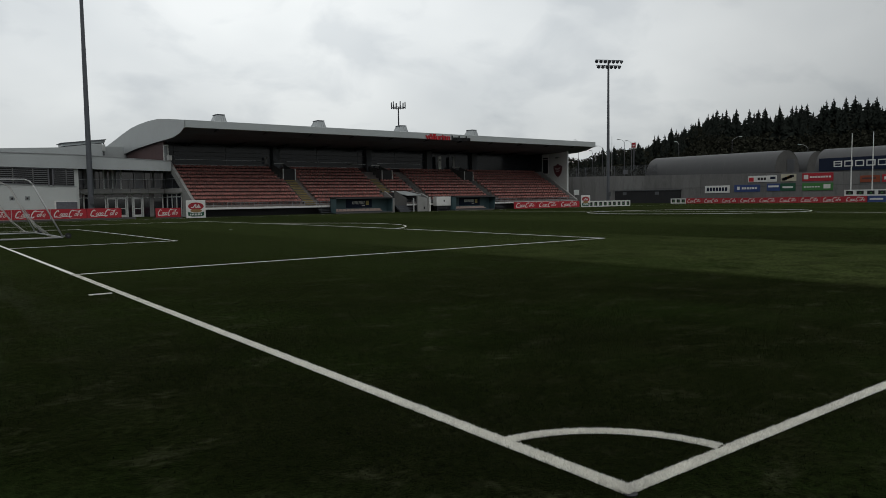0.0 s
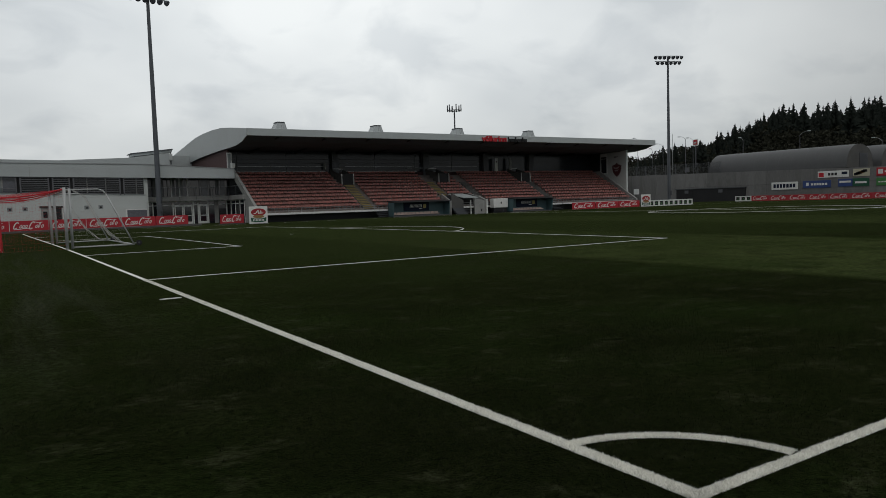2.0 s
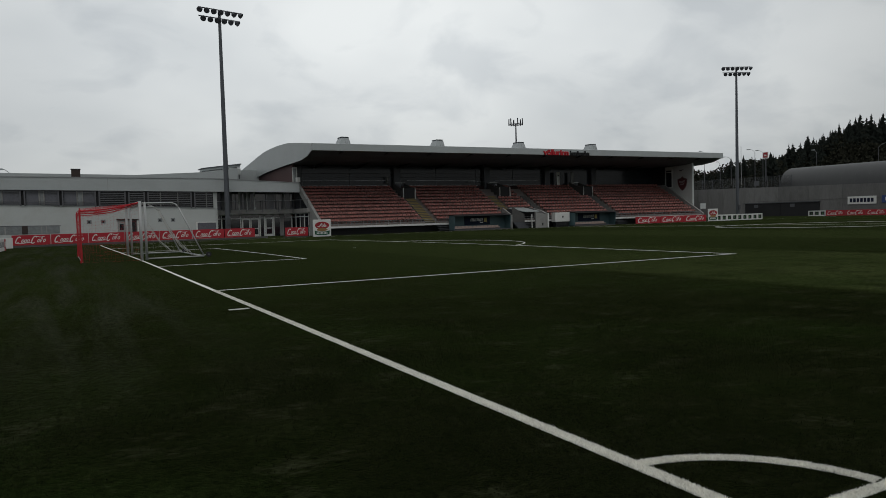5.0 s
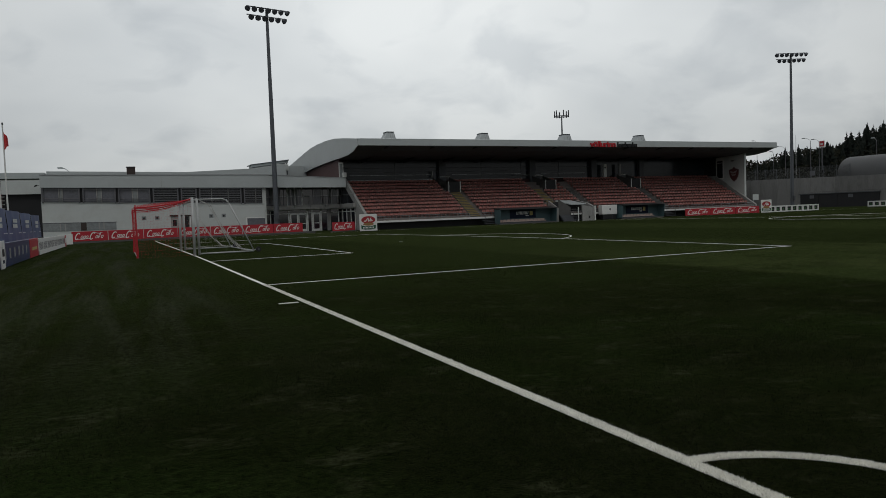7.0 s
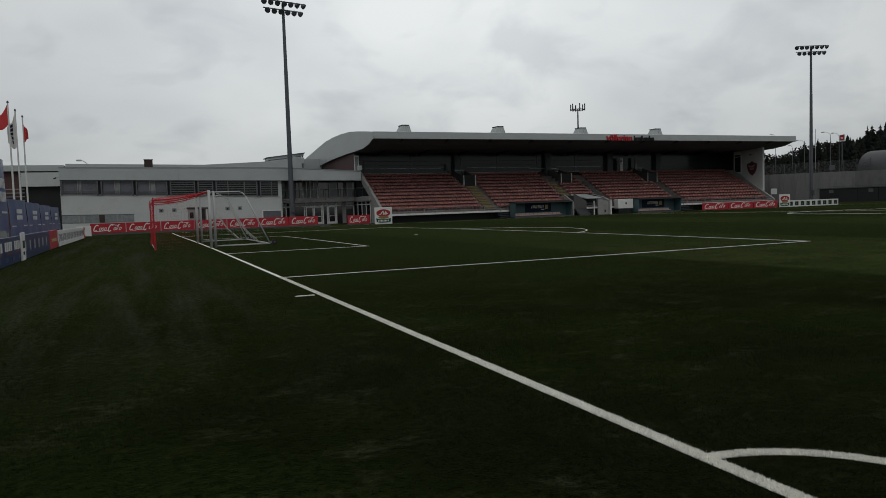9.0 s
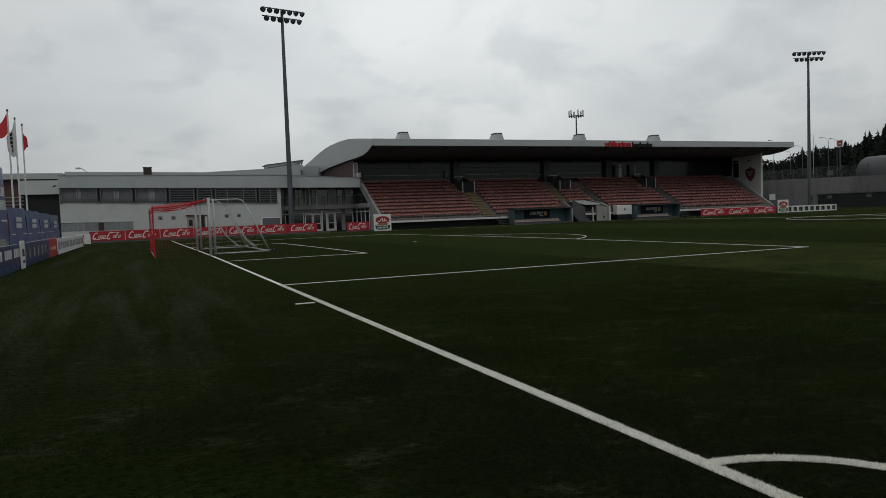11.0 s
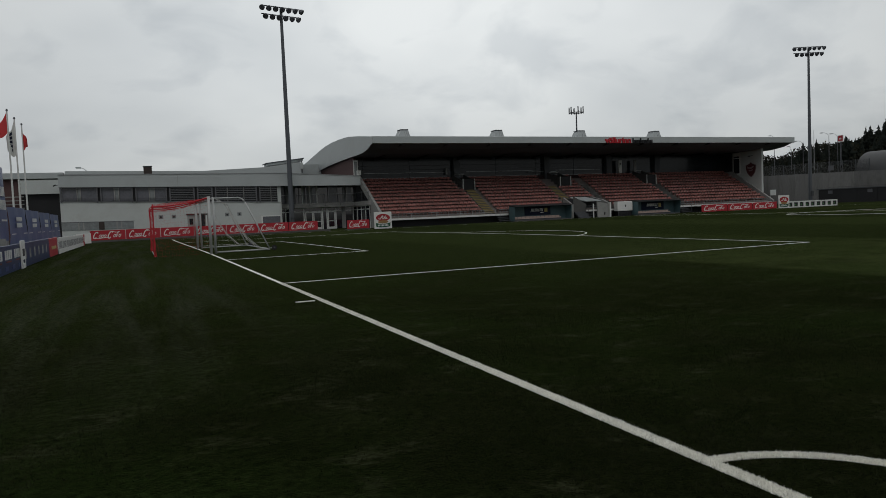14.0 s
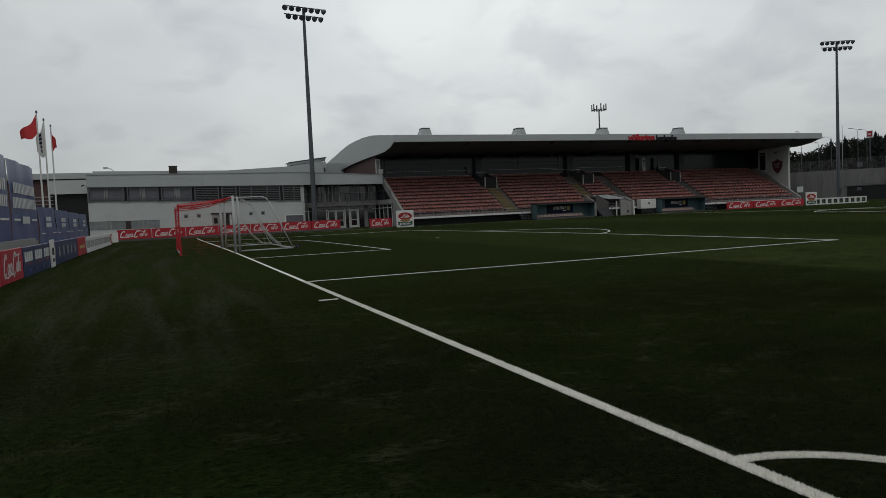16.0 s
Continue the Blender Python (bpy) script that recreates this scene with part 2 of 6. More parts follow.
    l.new(scaled.outputs[0], bsdf.inputs["Base Color"])
    bsdf.inputs["Roughness"].default_value = 0.9
    bsdf.inputs["Specular IOR Level"].default_value = 0.0
    bsdf.inputs["Sheen Weight"].default_value = 0.078
    bsdf.inputs["Sheen Roughness"].default_value = 0.13
    bsdf.inputs["Sheen Tint"].default_value = (0.74, 0.95, 0.34, 1)
    b = node(n, "ShaderNodeBump", Strength=0.6, Distance=0.03)
    l.new(grain.outputs["Fac"], b.inputs["Height"])
    l.new(b.outputs[0], bsdf.inputs["Normal"])
    return m


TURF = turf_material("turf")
LINE = material("line_white", (0.80, 0.79, 0.73), 0.85, 0.16, 3.0, 60.0, 0.5, dirt=(0.4, 0.41, 0.36), dirt_amount=0.25)
CONCRETE = material("concrete", (0.30, 0.30, 0.29), 0.85, 0.18, 0.35, 9.0, 0.25, dirt=(0.15, 0.15, 0.14), dirt_amount=0.5)
STEP = material("terrace_concrete", (0.19, 0.165, 0.155), 0.85, 0.2, 0.4, 9.0, 0.2, dirt=(0.10, 0.09, 0.085), dirt_amount=0.5)
CONCRETE_DARK = material("dark_concrete", (0.10, 0.098, 0.095), 0.85, 0.2, 0.4, 9.0, 0.2, dirt=(0.06, 0.06, 0.055), dirt_amount=0.5)
WALL_GREY = material("retaining_concrete", (0.185, 0.183, 0.18), 0.88, 0.22, 0.35, 7.0, 0.25, dirt=(0.11, 0.108, 0.10), dirt_amount=0.75, stretch=(1, 1, 0.22), rand=0.35)
PLASTER_WHITE = material("white_plaster", (0.545, 0.575, 0.565), 0.8, 0.06, 0.3, 14.0, 0.1, dirt=(0.42, 0.42, 0.39), dirt_amount=0.35)
PAINT_WHITE = material("white_paint", (0.72, 0.73, 0.71), 0.5, 0.06, 1.2, 30.0, 0.0, dirt=(0.45, 0.44, 0.40), dirt_amount=0.3)
CLAD = material("grey_cladding", (0.45, 0.485, 0.49), 0.45, 0.05, 0.25, 12.0, 0.05, spec=0.5, dirt=(0.36, 0.37, 0.37), dirt_amount=0.35)
# darker copy of the cladding; shade below the roof is in its colour
CLAD_SHADED = material("soffit_shaded", (0.11, 0.118, 0.135), 0.7, 0.2, 0.4, 12.0, spec=0.3)
METAL = material("galvanised_steel", (0.36, 0.37, 0.38), 0.42, 0.12, 1.2, 22.0, 0.05, metal=0.7, dirt=(0.25, 0.25, 0.24), dirt_amount=0.3)
METAL_DARK = material("dark_steel", (0.10, 0.105, 0.115), 0.5, 0.15, 1.0, 20.0, metal=0.4)
ALU = material("white_aluminium", (0.47, 0.48, 0.48), 0.4, 0.08, 2.0, 30.0, metal=0.15, dirt=(0.4, 0.4, 0.38), dirt_amount=0.3)
SEAT = material("seat_red", (0.265, 0.082, 0.070), 0.42, 0.26, 2.5, 20.0, spec=0.5, rand=0.9, dirt=(0.52, 0.35, 0.29), dirt_amount=0.8)
YELLOW = material("yellow_paint", (0.27, 0.20, 0.07), 0.7, 0.2, 1.5, 20.0, dirt=(0.2, 0.16, 0.08), dirt_amount=0.5)
AD_RED = material("ad_red", (0.44, 0.022, 0.036), 0.45, 0.10, 0.8, 18.0, dirt=(0.32, 0.03, 0.03), dirt_amount=0.35)
AD_WHITE = material("ad_white", (0.74, 0.74, 0.72), 0.5, 0.05, 1.0, 20.0, dirt=(0.5, 0.5, 0.47), dirt_amount=0.25)
AD_NAVY = material("ad_navy", (0.010, 0.017, 0.040), 0.6, 0.15, 0.8, 18.0, spec=0.2)
AD_DEEP = material("ad_deep_blue", (0.020, 0.040, 0.115), 0.4, 0.2, 0.6, 18.0, dirt=(0.03, 0.05, 0.10), dirt_amount=0.4)
AD_BLUE = material("ad_blue", (0.040, 0.072, 0.215), 0.35, 0.15, 0.6, 18.0, dirt=(0.04, 0.06, 0.14), dirt_amount=0.4)
AD_GREEN = material("ad_green", (0.055, 0.20, 0.055), 0.5, 0.12, 0.8, 18.0)
AD_GREEN_DARK = material("ad_green_dark", (0.015, 0.09, 0.05), 0.5, 0.12, 0.8, 18.0)
AD_YELLOW = material("ad_yellow", (0.50, 0.40, 0.14), 0.5, 0.12, 0.8, 18.0)
CREAM = material("ad_cream", (0.50, 0.47, 0.36), 0.5, 0.10, 0.8, 18.0)
AD_ORANGE = material("ad_rust", (0.26, 0.060, 0.026), 0.5, 0.12, 0.8, 18.0)
BLACK = material("black_panel", (0.018, 0.018, 0.020), 0.6, 0.25, 0.6, 14.0)
RUBBER = material("black_rubber", (0.02, 0.02, 0.02), 0.8, 0.2, 5.0, 40.0)
TEAL = material("dugout_teal", (0.075, 0.135, 0.15), 0.5, 0.12, 0.8, 16.0, dirt=(0.07, 0.11, 0.12), dirt_amount=0.4)
BUN = material("bun_brown", (0.30, 0.17, 0.065), 0.5, 0.15, 1.2, 20.0)
# maroon with the shade behind the last seats put into its colour
MAROON_SHADED = material("maroon_shade", (0.045, 0.020, 0.020), 0.8, 0.2, 0.6, 14.0)
MAROON = material("maroon_cladding", (0.095, 0.050, 0.050), 0.7, 0.15, 0.6, 14.0)
BROWN = material("brown_brick", (0.055, 0.042, 0.038), 0.85, 0.2, 2.0, 30.0)
NET_RED = material("net_red", (0.52, 0.025, 0.036), 0.7, 0.12, 3.0, 30.0)
NET_WHITE = material("net_white", (0.55, 0.55, 0.52), 0.8, 0.1, 3.0, 30.0)
FLAG_RED = material("flag_red", (0.62, 0.050, 0.055), 0.7, 0.1, 2.0, 30.0)
FLAG_WHITE = material("flag_white", (0.62, 0.62, 0.60), 0.7, 0.08, 2.0, 30.0)
GLASS_DARK = material("window_glass", (0.014, 0.016, 0.019), 0.12, 0.25, 0.5, 6.0, spec=0.4)
GLASS_GALLERY = material("gallery_glass", (0.020, 0.026, 0.032), 0.14, 0.6, 0.3, 4.0, spec=0.35, stretch=(0.5, 1, 2.5))
GLASS_ENTRY = material("entrance_glass", (0.022, 0.023, 0.030), 0.06, 0.5, 0.5, 3.0, spec=1.0, stretch=(1, 1, 0.5))
# pale base colour stands in for sky mirrored in the panes
GLASS_SKY_PALE = material("strip_glass_sky", (0.24, 0.26, 0.265), 0.2, 0.3, 0.6, 5.0, spec=0.6)
# base colour raised to paint the sky's reflection on the glass
GLASS_SKY_MID = material("window_glass_sky", (0.125, 0.128, 0.15), 0.12, 0.3, 0.6, 5.0, spec=0.6)
FRAME_GREY = material("window_frame_grey", (0.12, 0.122, 0.135), 0.5, 0.1, 1.0, 20.0)
VAULT = material("vault_sheet", (0.080, 0.081, 0.083), 0.5, 0.10, 0.25, 10.0, spec=0.4, dirt=(0.10, 0.10, 0.10), dirt_amount=0.4)
NEEDLE = material("spruce_needles", (0.020, 0.025, 0.021), 0.9, 0.22, 0.25, 4.0, spec=0.1, rand=0.25)
BUSH = material("birch_scrub", (0.024, 0.025, 0.017), 0.9, 0.4, 0.2, 3.0, spec=0.1, rand=0.6)
LOUVRE = material("louvre_grey", (0.155, 0.158, 0.170), 0.45, 0.12, 1.0, 20.0, metal=0.2)
HILL = material("hill_grass", (0.028, 0.027, 0.018), 0.95, 0.35, 0.06, 1.5, 0.2, spec=0.1)


# ---------------------------------------------------------------- building kit
ORIGIN = {}


class Mesh:
    """Collects vertices and faces in world places and links them as one object."""

    def __init__(self):
        self.v, self.f = [], []

    def add(self, verts, faces):
        n = len(self.v)
        self.v += [tuple(p) for p in verts]
        self.f += [tuple(n + i for i in face) for face in faces]
        return self

    def box(self, x0, x1, y0, y1, z0, z1):
        v = [(x, y, z) for z in (z0, z1) for y in (y0, y1) for x in (x0, x1)]
        return self.add(v, [(0, 2, 3, 1), (4, 5, 7, 6), (0, 1, 5, 4), (1, 3, 7, 5), (3, 2, 6, 7), (2, 0, 4, 6)])

    def soft_box(self, x0, x1, y0, y1, z0, z1, r=0.02):
        """A box with chamfered edges."""
        bm = bmesh.new()
        bmesh.ops.create_cube(bm, size=1.0, matrix=Matrix.LocRotScale(((x0 + x1) / 2, (y0 + y1) / 2, (z0 + z1) / 2), None, (x1 - x0, y1 - y0, z1 - z0)))
        bmesh.ops.bevel(bm, geom=list(bm.edges), offset=r, segments=1, affect="EDGES")
        bm.verts.index_update()
        self.add([v.co[:] for v in bm.verts], [[v.index for v in f.verts] for f in bm.faces])
        bm.free()
        return self

    def prism(self, outline, axis, a, b):
        """A flat outline pushed along an axis from a to b. The outline's pairs are the two other axes in order."""
        def place(p, d):
            q = list(p)
            q.insert(axis, d)
            return q
        k = len(outline)
        v = [place(p, a) for p in outline] + [place(p, b) for p in outline]
        return self.add(v, [tuple(range(k))[::-1], tuple(range(k, 2 * k))] + [(i, (i + 1) % k, k + (i + 1) % k, k + i) for i in range(k)])

    def rod(self, a, b, r0, r1=None, sides=8):
        a, b = Vector(a), Vector(b)
        r1 = r0 if r1 is None else r1
        w = (b - a).normalized()
        u = w.orthogonal().normalized()
        t = w.cross(u)
        v = []
        for p, r in ((a, r0), (b, r1)):
            for i in range(sides):
                ang = 2 * math.pi * i / sides
                v.append(p + r * (math.cos(ang) * u + math.sin(ang) * t))
        return self.add(v, [tuple(range(sides))[::-1], tuple(range(sides, 2 * sides))] + [(i, (i + 1) % sides, sides + (i + 1) % sides, sides + i) for i in range(sides)])

    def pipe(self, points, r, sides=8):
        for a, b in zip(points, points[1:]):
            self.rod(a, b, r, r, sides)
        return self

    def ribbon(self, points, width, y, depth):
        """A flat stroke in the x-z plane, standing proud of y by depth towards the front."""
        for (x0, z0), (x1, z1) in zip(points, points[1:]):
            d = Vector((x1 - x0, z1 - z0))
            if d.length < 1e-6:
                continue
            d.normalize()
            nx, nz = -d.y * width / 2, d.x * width / 2
            ex, ez = d.x * width * 0.25, d.y * width * 0.25
            q = [(x0 + nx - ex, z0 + nz - ez), (x0 - nx - ex, z0 - nz - ez), (x1 - nx + ex, z1 - nz + ez), (x1 + nx + ex, z1 + nz + ez)]
            self.add([(a, y, b) for a, b in q] + [(a, y - depth, b) for a, b in q], [(4, 5, 6, 7), (0, 1, 5, 4), (1, 2, 6, 5), (2, 3, 7, 6), (3, 0, 4, 7)])
        return self

    def disc(self, cx, cz, rx, rz, y, depth, sides=28):
        pts = [(cx + rx * math.cos(2 * math.pi * i / sides), cz + rz * math.sin(2 * math.pi * i / sides)) for i in range(sides)]
        v = [(a, y, b) for a, b in pts] + [(a, y - depth, b) for a, b in pts]
        return self.add(v, [tuple(range(sides, 2 * sides))[::-1]] + [(i, (i + 1) % sides, sides + (i + 1) % sides, sides + i) for i in range(sides)])

    def ob(self, name, mat, parent=None, label="", smooth=False):
        data = bpy.data.meshes.new(name)
        off = ORIGIN.get(parent, Vector((0, 0, 0)))
        data.from_pydata([(x - off.x, y - off.y, z - off.z) for x, y, z in self.v], [], self.f)
        bm = bmesh.new()
        bm.from_mesh(data)
        bmesh.ops.recalc_face_normals(bm, faces=bm.faces)
        bm.to_mesh(data)
        bm.free()
        if smooth:
            data.polygons.foreach_set("use_smooth", [True] * len(data.polygons))
        data.materials.append(mat)
        o = new(name, data)
        if parent:
            o.parent = parent
            ORIGIN[o] = off
        if label:
            o["label"] = label
        return o


def thing(name, at, label, category, group="", kind=""):
    e = new(name)
    e.location = at
    ORIGIN[e] = Vector(at)
    e.empty_display_size = 0.2
    return tagged(e, label, category, group, kind)


def structure(m, name, mat, label="", category="", smooth=False):
    return tagged(m.ob(name, mat, smooth=smooth), label, category, kind="structure")


def ground_z(y):
    """The pitch is crowned: it falls slightly towards the far touchline."""
    u = min(max((y - 25) / 43, 0), 1)
    return -0.18 * u * u * (3 - 2 * u)


LOW = -0.18


# ---------------------------------------------------------------- ground and pitch markings
def build_ground():
    xs = [-900, -300, -120, -60, -30, -10, 0, 30, 60, 90, 116, 130, 300, 900]
    ys = [-900, -300, -60, -10, 0, 10, 20, 25] + [25 + 43 * i / 12 for i in range(1, 13)] + [75, 85, 110, 150, 300, 900]
    v = [(x, y, ground_z(y)) for y in ys for x in xs]
    k = len(xs)
    f = [(j * k + i, j * k + i + 1, (j + 1) * k + i + 1, (j + 1) * k + i) for j in range(len(ys) - 1) for i in range(k - 1)]
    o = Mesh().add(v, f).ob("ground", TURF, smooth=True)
    tagged(o, "dark green artificial turf pitch with faint brushed strips", "pitch", kind="structure")


build_ground()
T = 0.004


def marking(points, width, pile=T, name="pitch_line", label="white painted pitch line on artificial turf"):
    """A line on the turf along points, whose middle they are; thin enough to lie in the pile."""
    v, f = [], []
    for i, p in enumerate(points):
        p = Vector(p)
        a = Vector(points[max(i - 1, 0)])
        b = Vector(points[min(i + 1, len(points) - 1)])
        d = (b - a).normalized()
        nrm = Vector((-d.y, d.x)) * width / 2
        for q in (p + nrm, p - nrm):
            v.append((q.x, q.y, ground_z(q.y) + pile))
    f = [(2 * i, 2 * i + 1, 2 * i + 3, 2 * i + 2) for i in range(len(points) - 1)]
    if pile > T:
        k = len(v)
        v += [(a, b, ground_z(b) - 0.01) for a, b, _ in v]
        f += [(2 * i, 2 * i + 2, k + 2 * i + 2, k + 2 * i) for i in range(len(points) - 1)] + [(2 * i + 1, 2 * i + 3, k + 2 * i + 3, k + 2 * i + 1) for i in range(len(points) - 1)]
    o = Mesh().add(v, f).ob(name, LINE)
    return tagged(o, label, "pitch line", kind="structure")


def straight(x0, y0, x1, y1, width=0.12, pile=T):
    n = max(2, int(math.hypot(x1 - x0, y1 - y0) / 1.5))
    marking([(x0 + (x1 - x0) * i / n, y0 + (y1 - y0) * i / n) for i in range(n + 1)], width, pile)


def round_line(cx, cy, r, a0, a1, width=0.12, pile=T):
    n = max(12, int(abs(a1 - a0) / 2))
    marking([(cx + r * math.cos(radians(a0 + (a1 - a0) * i / n)), cy + r * math.sin(radians(a0 + (a1 - a0) * i / n))) for i in range(n + 1)], width, pile)


LENGTH, WIDTH = 105.0, 68.0
BOX0, BOX1, SIX0, SIX1 = 13.84, 54.16, 24.84, 43.16
straight(0.052, 0, 0.052, WIDTH, 0.098)
straight(0.095, 0.040, LENGTH, 0.040, 0.078)
straight(0.12, WIDTH - 0.06, LENGTH, WIDTH - 0.06)
straight(LENGTH - 0.06, 0.12, LENGTH - 0.06, WIDTH - 0.12)
straight(LENGTH / 2, 0.12, LENGTH / 2, WIDTH - 0.12, 0.12, 0.006)
straight(0.12, BOX0 + 0.06, 16.5, BOX0 + 0.06, 0.072, 0.008)
straight(0.12, BOX1 - 0.06, 16.5, BOX1 - 0.06, 0.072, 0.008)
straight(16.44, BOX0 + 0.12, 16.44, BOX1 - 0.12, 0.072, 0.008)
straight(0.12, SIX0 + 0.06, 5.5, SIX0 + 0.06, 0.072, 0.008)
straight(0.12, SIX1 - 0.06, 5.5, SIX1 - 0.06, 0.072, 0.008)
straight(5.44, SIX0 + 0.12, 5.44, SIX1 - 0.12, 0.072, 0.008)
straight(-0.41, 10.15, -0.07, 10.15, 0.07, 0.011)
round_line(0, 0, 0.957, 6, 84, 0.085)
round_line(11, 34, 9.09, -53, 53, 0.072, 0.008)
round_line(LENGTH / 2, 34, 9.09, 0, 360, 0.10, 0.016)
round_line(11, 34, 0.06, 0, 360, 0.12)


# ---------------------------------------------------------------- grandstand
SX0, SX1 = 21.6, 78.95          # side walls
FRONT, TREAD, RISE, ROWS = 71.9, 0.74, 0.40, 11
ROW_Z = 1.02                    # floor of the first row
BACK = FRONT + TREAD * ROWS
TOP_Z = ROW_Z + RISE * (ROWS - 1)
AISLES = ((34.9, 1.3), (46.75, 1.1), (51.85, 0.8), (63.2, 1.2))
TUNNEL = (46.0, 50.1)

stand = thing("grandstand", (50, 72, LOW), "concrete grandstand with faded red seats under a grey curved roof", "grandstand")

for i in range(ROWS):
    y = FRONT + TREAD * i
    z = ROW_Z + RISE * i
    Mesh().box(SX0 + 0.25, SX1 - 0.25, y, y + TREAD if i < ROWS - 1 else y + 1.2, z - 0.45, z).ob("terrace_step", STEP, stand, "grey concrete seating step")
m = Mesh().box(SX0, SX1, 71.45, 71.9, 0.58, 0.78)
m.ob("front_beam", PAINT_WHITE, stand, "pale concrete edge beam")
m = Mesh().box(SX0, SX1, 72.6, 72.8, LOW, 0.62)
m.ob("plinth_wall", BLACK, stand, "dark recessed wall below the seating")
m = Mesh().box(SX0, SX1, 71.9, 72.8, 0.5, 0.58)
m.ob("front_slab", CONCRETE_DARK, stand)
# railing along the front edge
m = Mesh()
for z in (1.0, 1.25):
    m.rod((SX0 + 0.3, 71.55, z), (SX1 - 0.3, 71.55, z), 0.022, sides=6)
m.ob("front_rail", METAL, stand, "thin galvanised rail")
for i in range(39):
    x = SX0 + 0.4 + i * 1.49
    Mesh().box(x, x + 0.04, 71.53, 71.57, 0.78, 1.26).ob("rail_post", METAL, stand)


def side_wall(x0, x1, name):
    out = [(71.3, LOW), (71.3, 1.35), (72.0, 1.6), (79.6, 6.05), (80.4, 6.05), (80.4, LOW)]
    Mesh().prism(out, 0, x0, x1).ob(name, CONCRETE, stand, "sloping concrete side parapet")


side_wall(SX0 - 0.15, SX0 + 0.15, "side_wall")
out = [(71.3, LOW), (71.3, 1.0), (78.7, 5.4), (80.4, 5.4), (80.4, LOW)]
Mesh().prism(out, 0, SX1 - 0.15, SX1 + 0.15).ob("side_wall", CONCRETE, stand, "sloping concrete side parapet")
# white end wall that carries the roof, with the shield
out = [(73.45, 1.2), (73.45, 8.32), (74.8, 8.17), (77.7, 8.11), (78.8, 8.10), (78.8, 1.2)]
Mesh().prism(out, 0, SX1 + 0.16, SX1 + 0.5).ob("end_wall", PLASTER_WHITE, stand, "white plastered end wall")
Mesh().box(SX1 - 0.05, SX1 + 0.4, 78.8, 83, 1.2, 8.08).ob("end_screen", BLACK, stand, "dark end screen beside the gallery")

# back of the stand: glazed gallery
GY = BACK + 0.55
m = Mesh().box(SX0, SX1, GY + 0.3, GY + 12, LOW, 5.2)
m.ob("rear_block", CONCRETE_DARK, stand)
Mesh().box(SX0 + 0.2, SX1 - 0.2, GY - 0.05, GY + 0.12, TOP_Z, 5.56).ob("gallery_back", MAROON_SHADED, stand, "red wall behind the last row, darkened as shade")
for xa, xb in ((22.4, 33.5), (36.0, 46.6), (49.3, 56.9)):
    Mesh().box(xa, xb, GY - 0.10, GY + 0.12, 5.57, 5.66).ob("gallery_sill", CLAD, stand, "pale sill below the gallery windows")
    Mesh().box(xa + 0.2, xb - 0.2, GY + 0.10, GY + 0.20, 6.22, 6.27).ob("gallery_rail", METAL, stand, "thin pale rail behind the glass")
Mesh().box(SX0 + 0.2, SX1 - 0.2, GY + 0.3, GY + 0.4, 5.2, 9.0).ob("gallery_glazing", GLASS_GALLERY, stand, "dark gallery glazing")
m = Mesh()
for z in (6.62, 7.12):
    m.box(SX0 + 0.2, 57.5, GY + 0.22, GY + 0.3, z, z + 0.05)
m.ob("transom", FRAME_GREY, stand, "thin grey window transom")
for i in range(6):
    x = SX0 + 0.9 + i * 6.0
    Mesh().box(x, x + 0.05, GY + 0.26, GY + 0.3, 5.6, 8.6).ob("mullion", METAL_DARK, stand)
for x in (34.3, 47.6, 57.6, 66.0):
    Mesh().box(x, x + 0.9, GY - 0.25, GY + 0.3, 5.0, 8.9).ob("pier", METAL_DARK, stand, "dark concrete pier")
for x, w, mt in ((59.5, 0.5, PAINT_WHITE), (62.1, 0.4, CONCRETE)):
    Mesh().box(x, x + w, GY - 0.5, GY - 0.3, 5.4, 7.4).ob("gallery_panel", mt, stand, "pale narrow upright panel")
Mesh().box(33.25, 33.45, GY - 0.2, GY - 0.05, 5.9, 6.75).ob("gallery_panel", CONCRETE, stand, "pale narrow upright panel")
for v in (34.15, 48.1, 62.05):
    Mesh().box(v + 0.2, v + 1.5, GY - 0.35, GY - 0.15, 5.90, 5.98).ob("entrance_cap", PAINT_WHITE, stand, "pale cap over the stair entrance")
Mesh().box(45.2, 49.4, GY - 0.1, GY + 0.05, 6.02, 6.08).ob("gallery_ledge", CLAD, stand, "pale ledge along the gallery")
Mesh().disc(59.75, 6.9, 0.13, 0.13, GY - 0.5, 0.01).ob("panel_dot", BLACK, stand)

# stairs in the aisles, their entrances at the top
for (ax, aw) in AISLES:
    for i in range(ROWS):
        for half in (0, 1):
            y = FRONT + TREAD * i + half * TREAD / 2
            z = ROW_Z + RISE * i + (half - 1) * RISE / 2
            if y > 77.6 or (TUNNEL[0] < ax < TUNNEL[1] and y < 73.2):
                continue
            Mesh().box(ax - aw / 2, ax + aw / 2, y - 0.03, y + TREAD / 2, z, z + 0.2).ob("stair_tread", CONCRETE_DARK, stand)
            Mesh().box(ax - aw / 2 + 0.02, ax + aw / 2 - 0.02, y - 0.045, y + 0.06, z + 0.10, z + 0.208).ob("stair_nosing", YELLOW if ax < 50 else CONCRETE_DARK, stand, "yellow painted nosing" if ax < 50 else "")
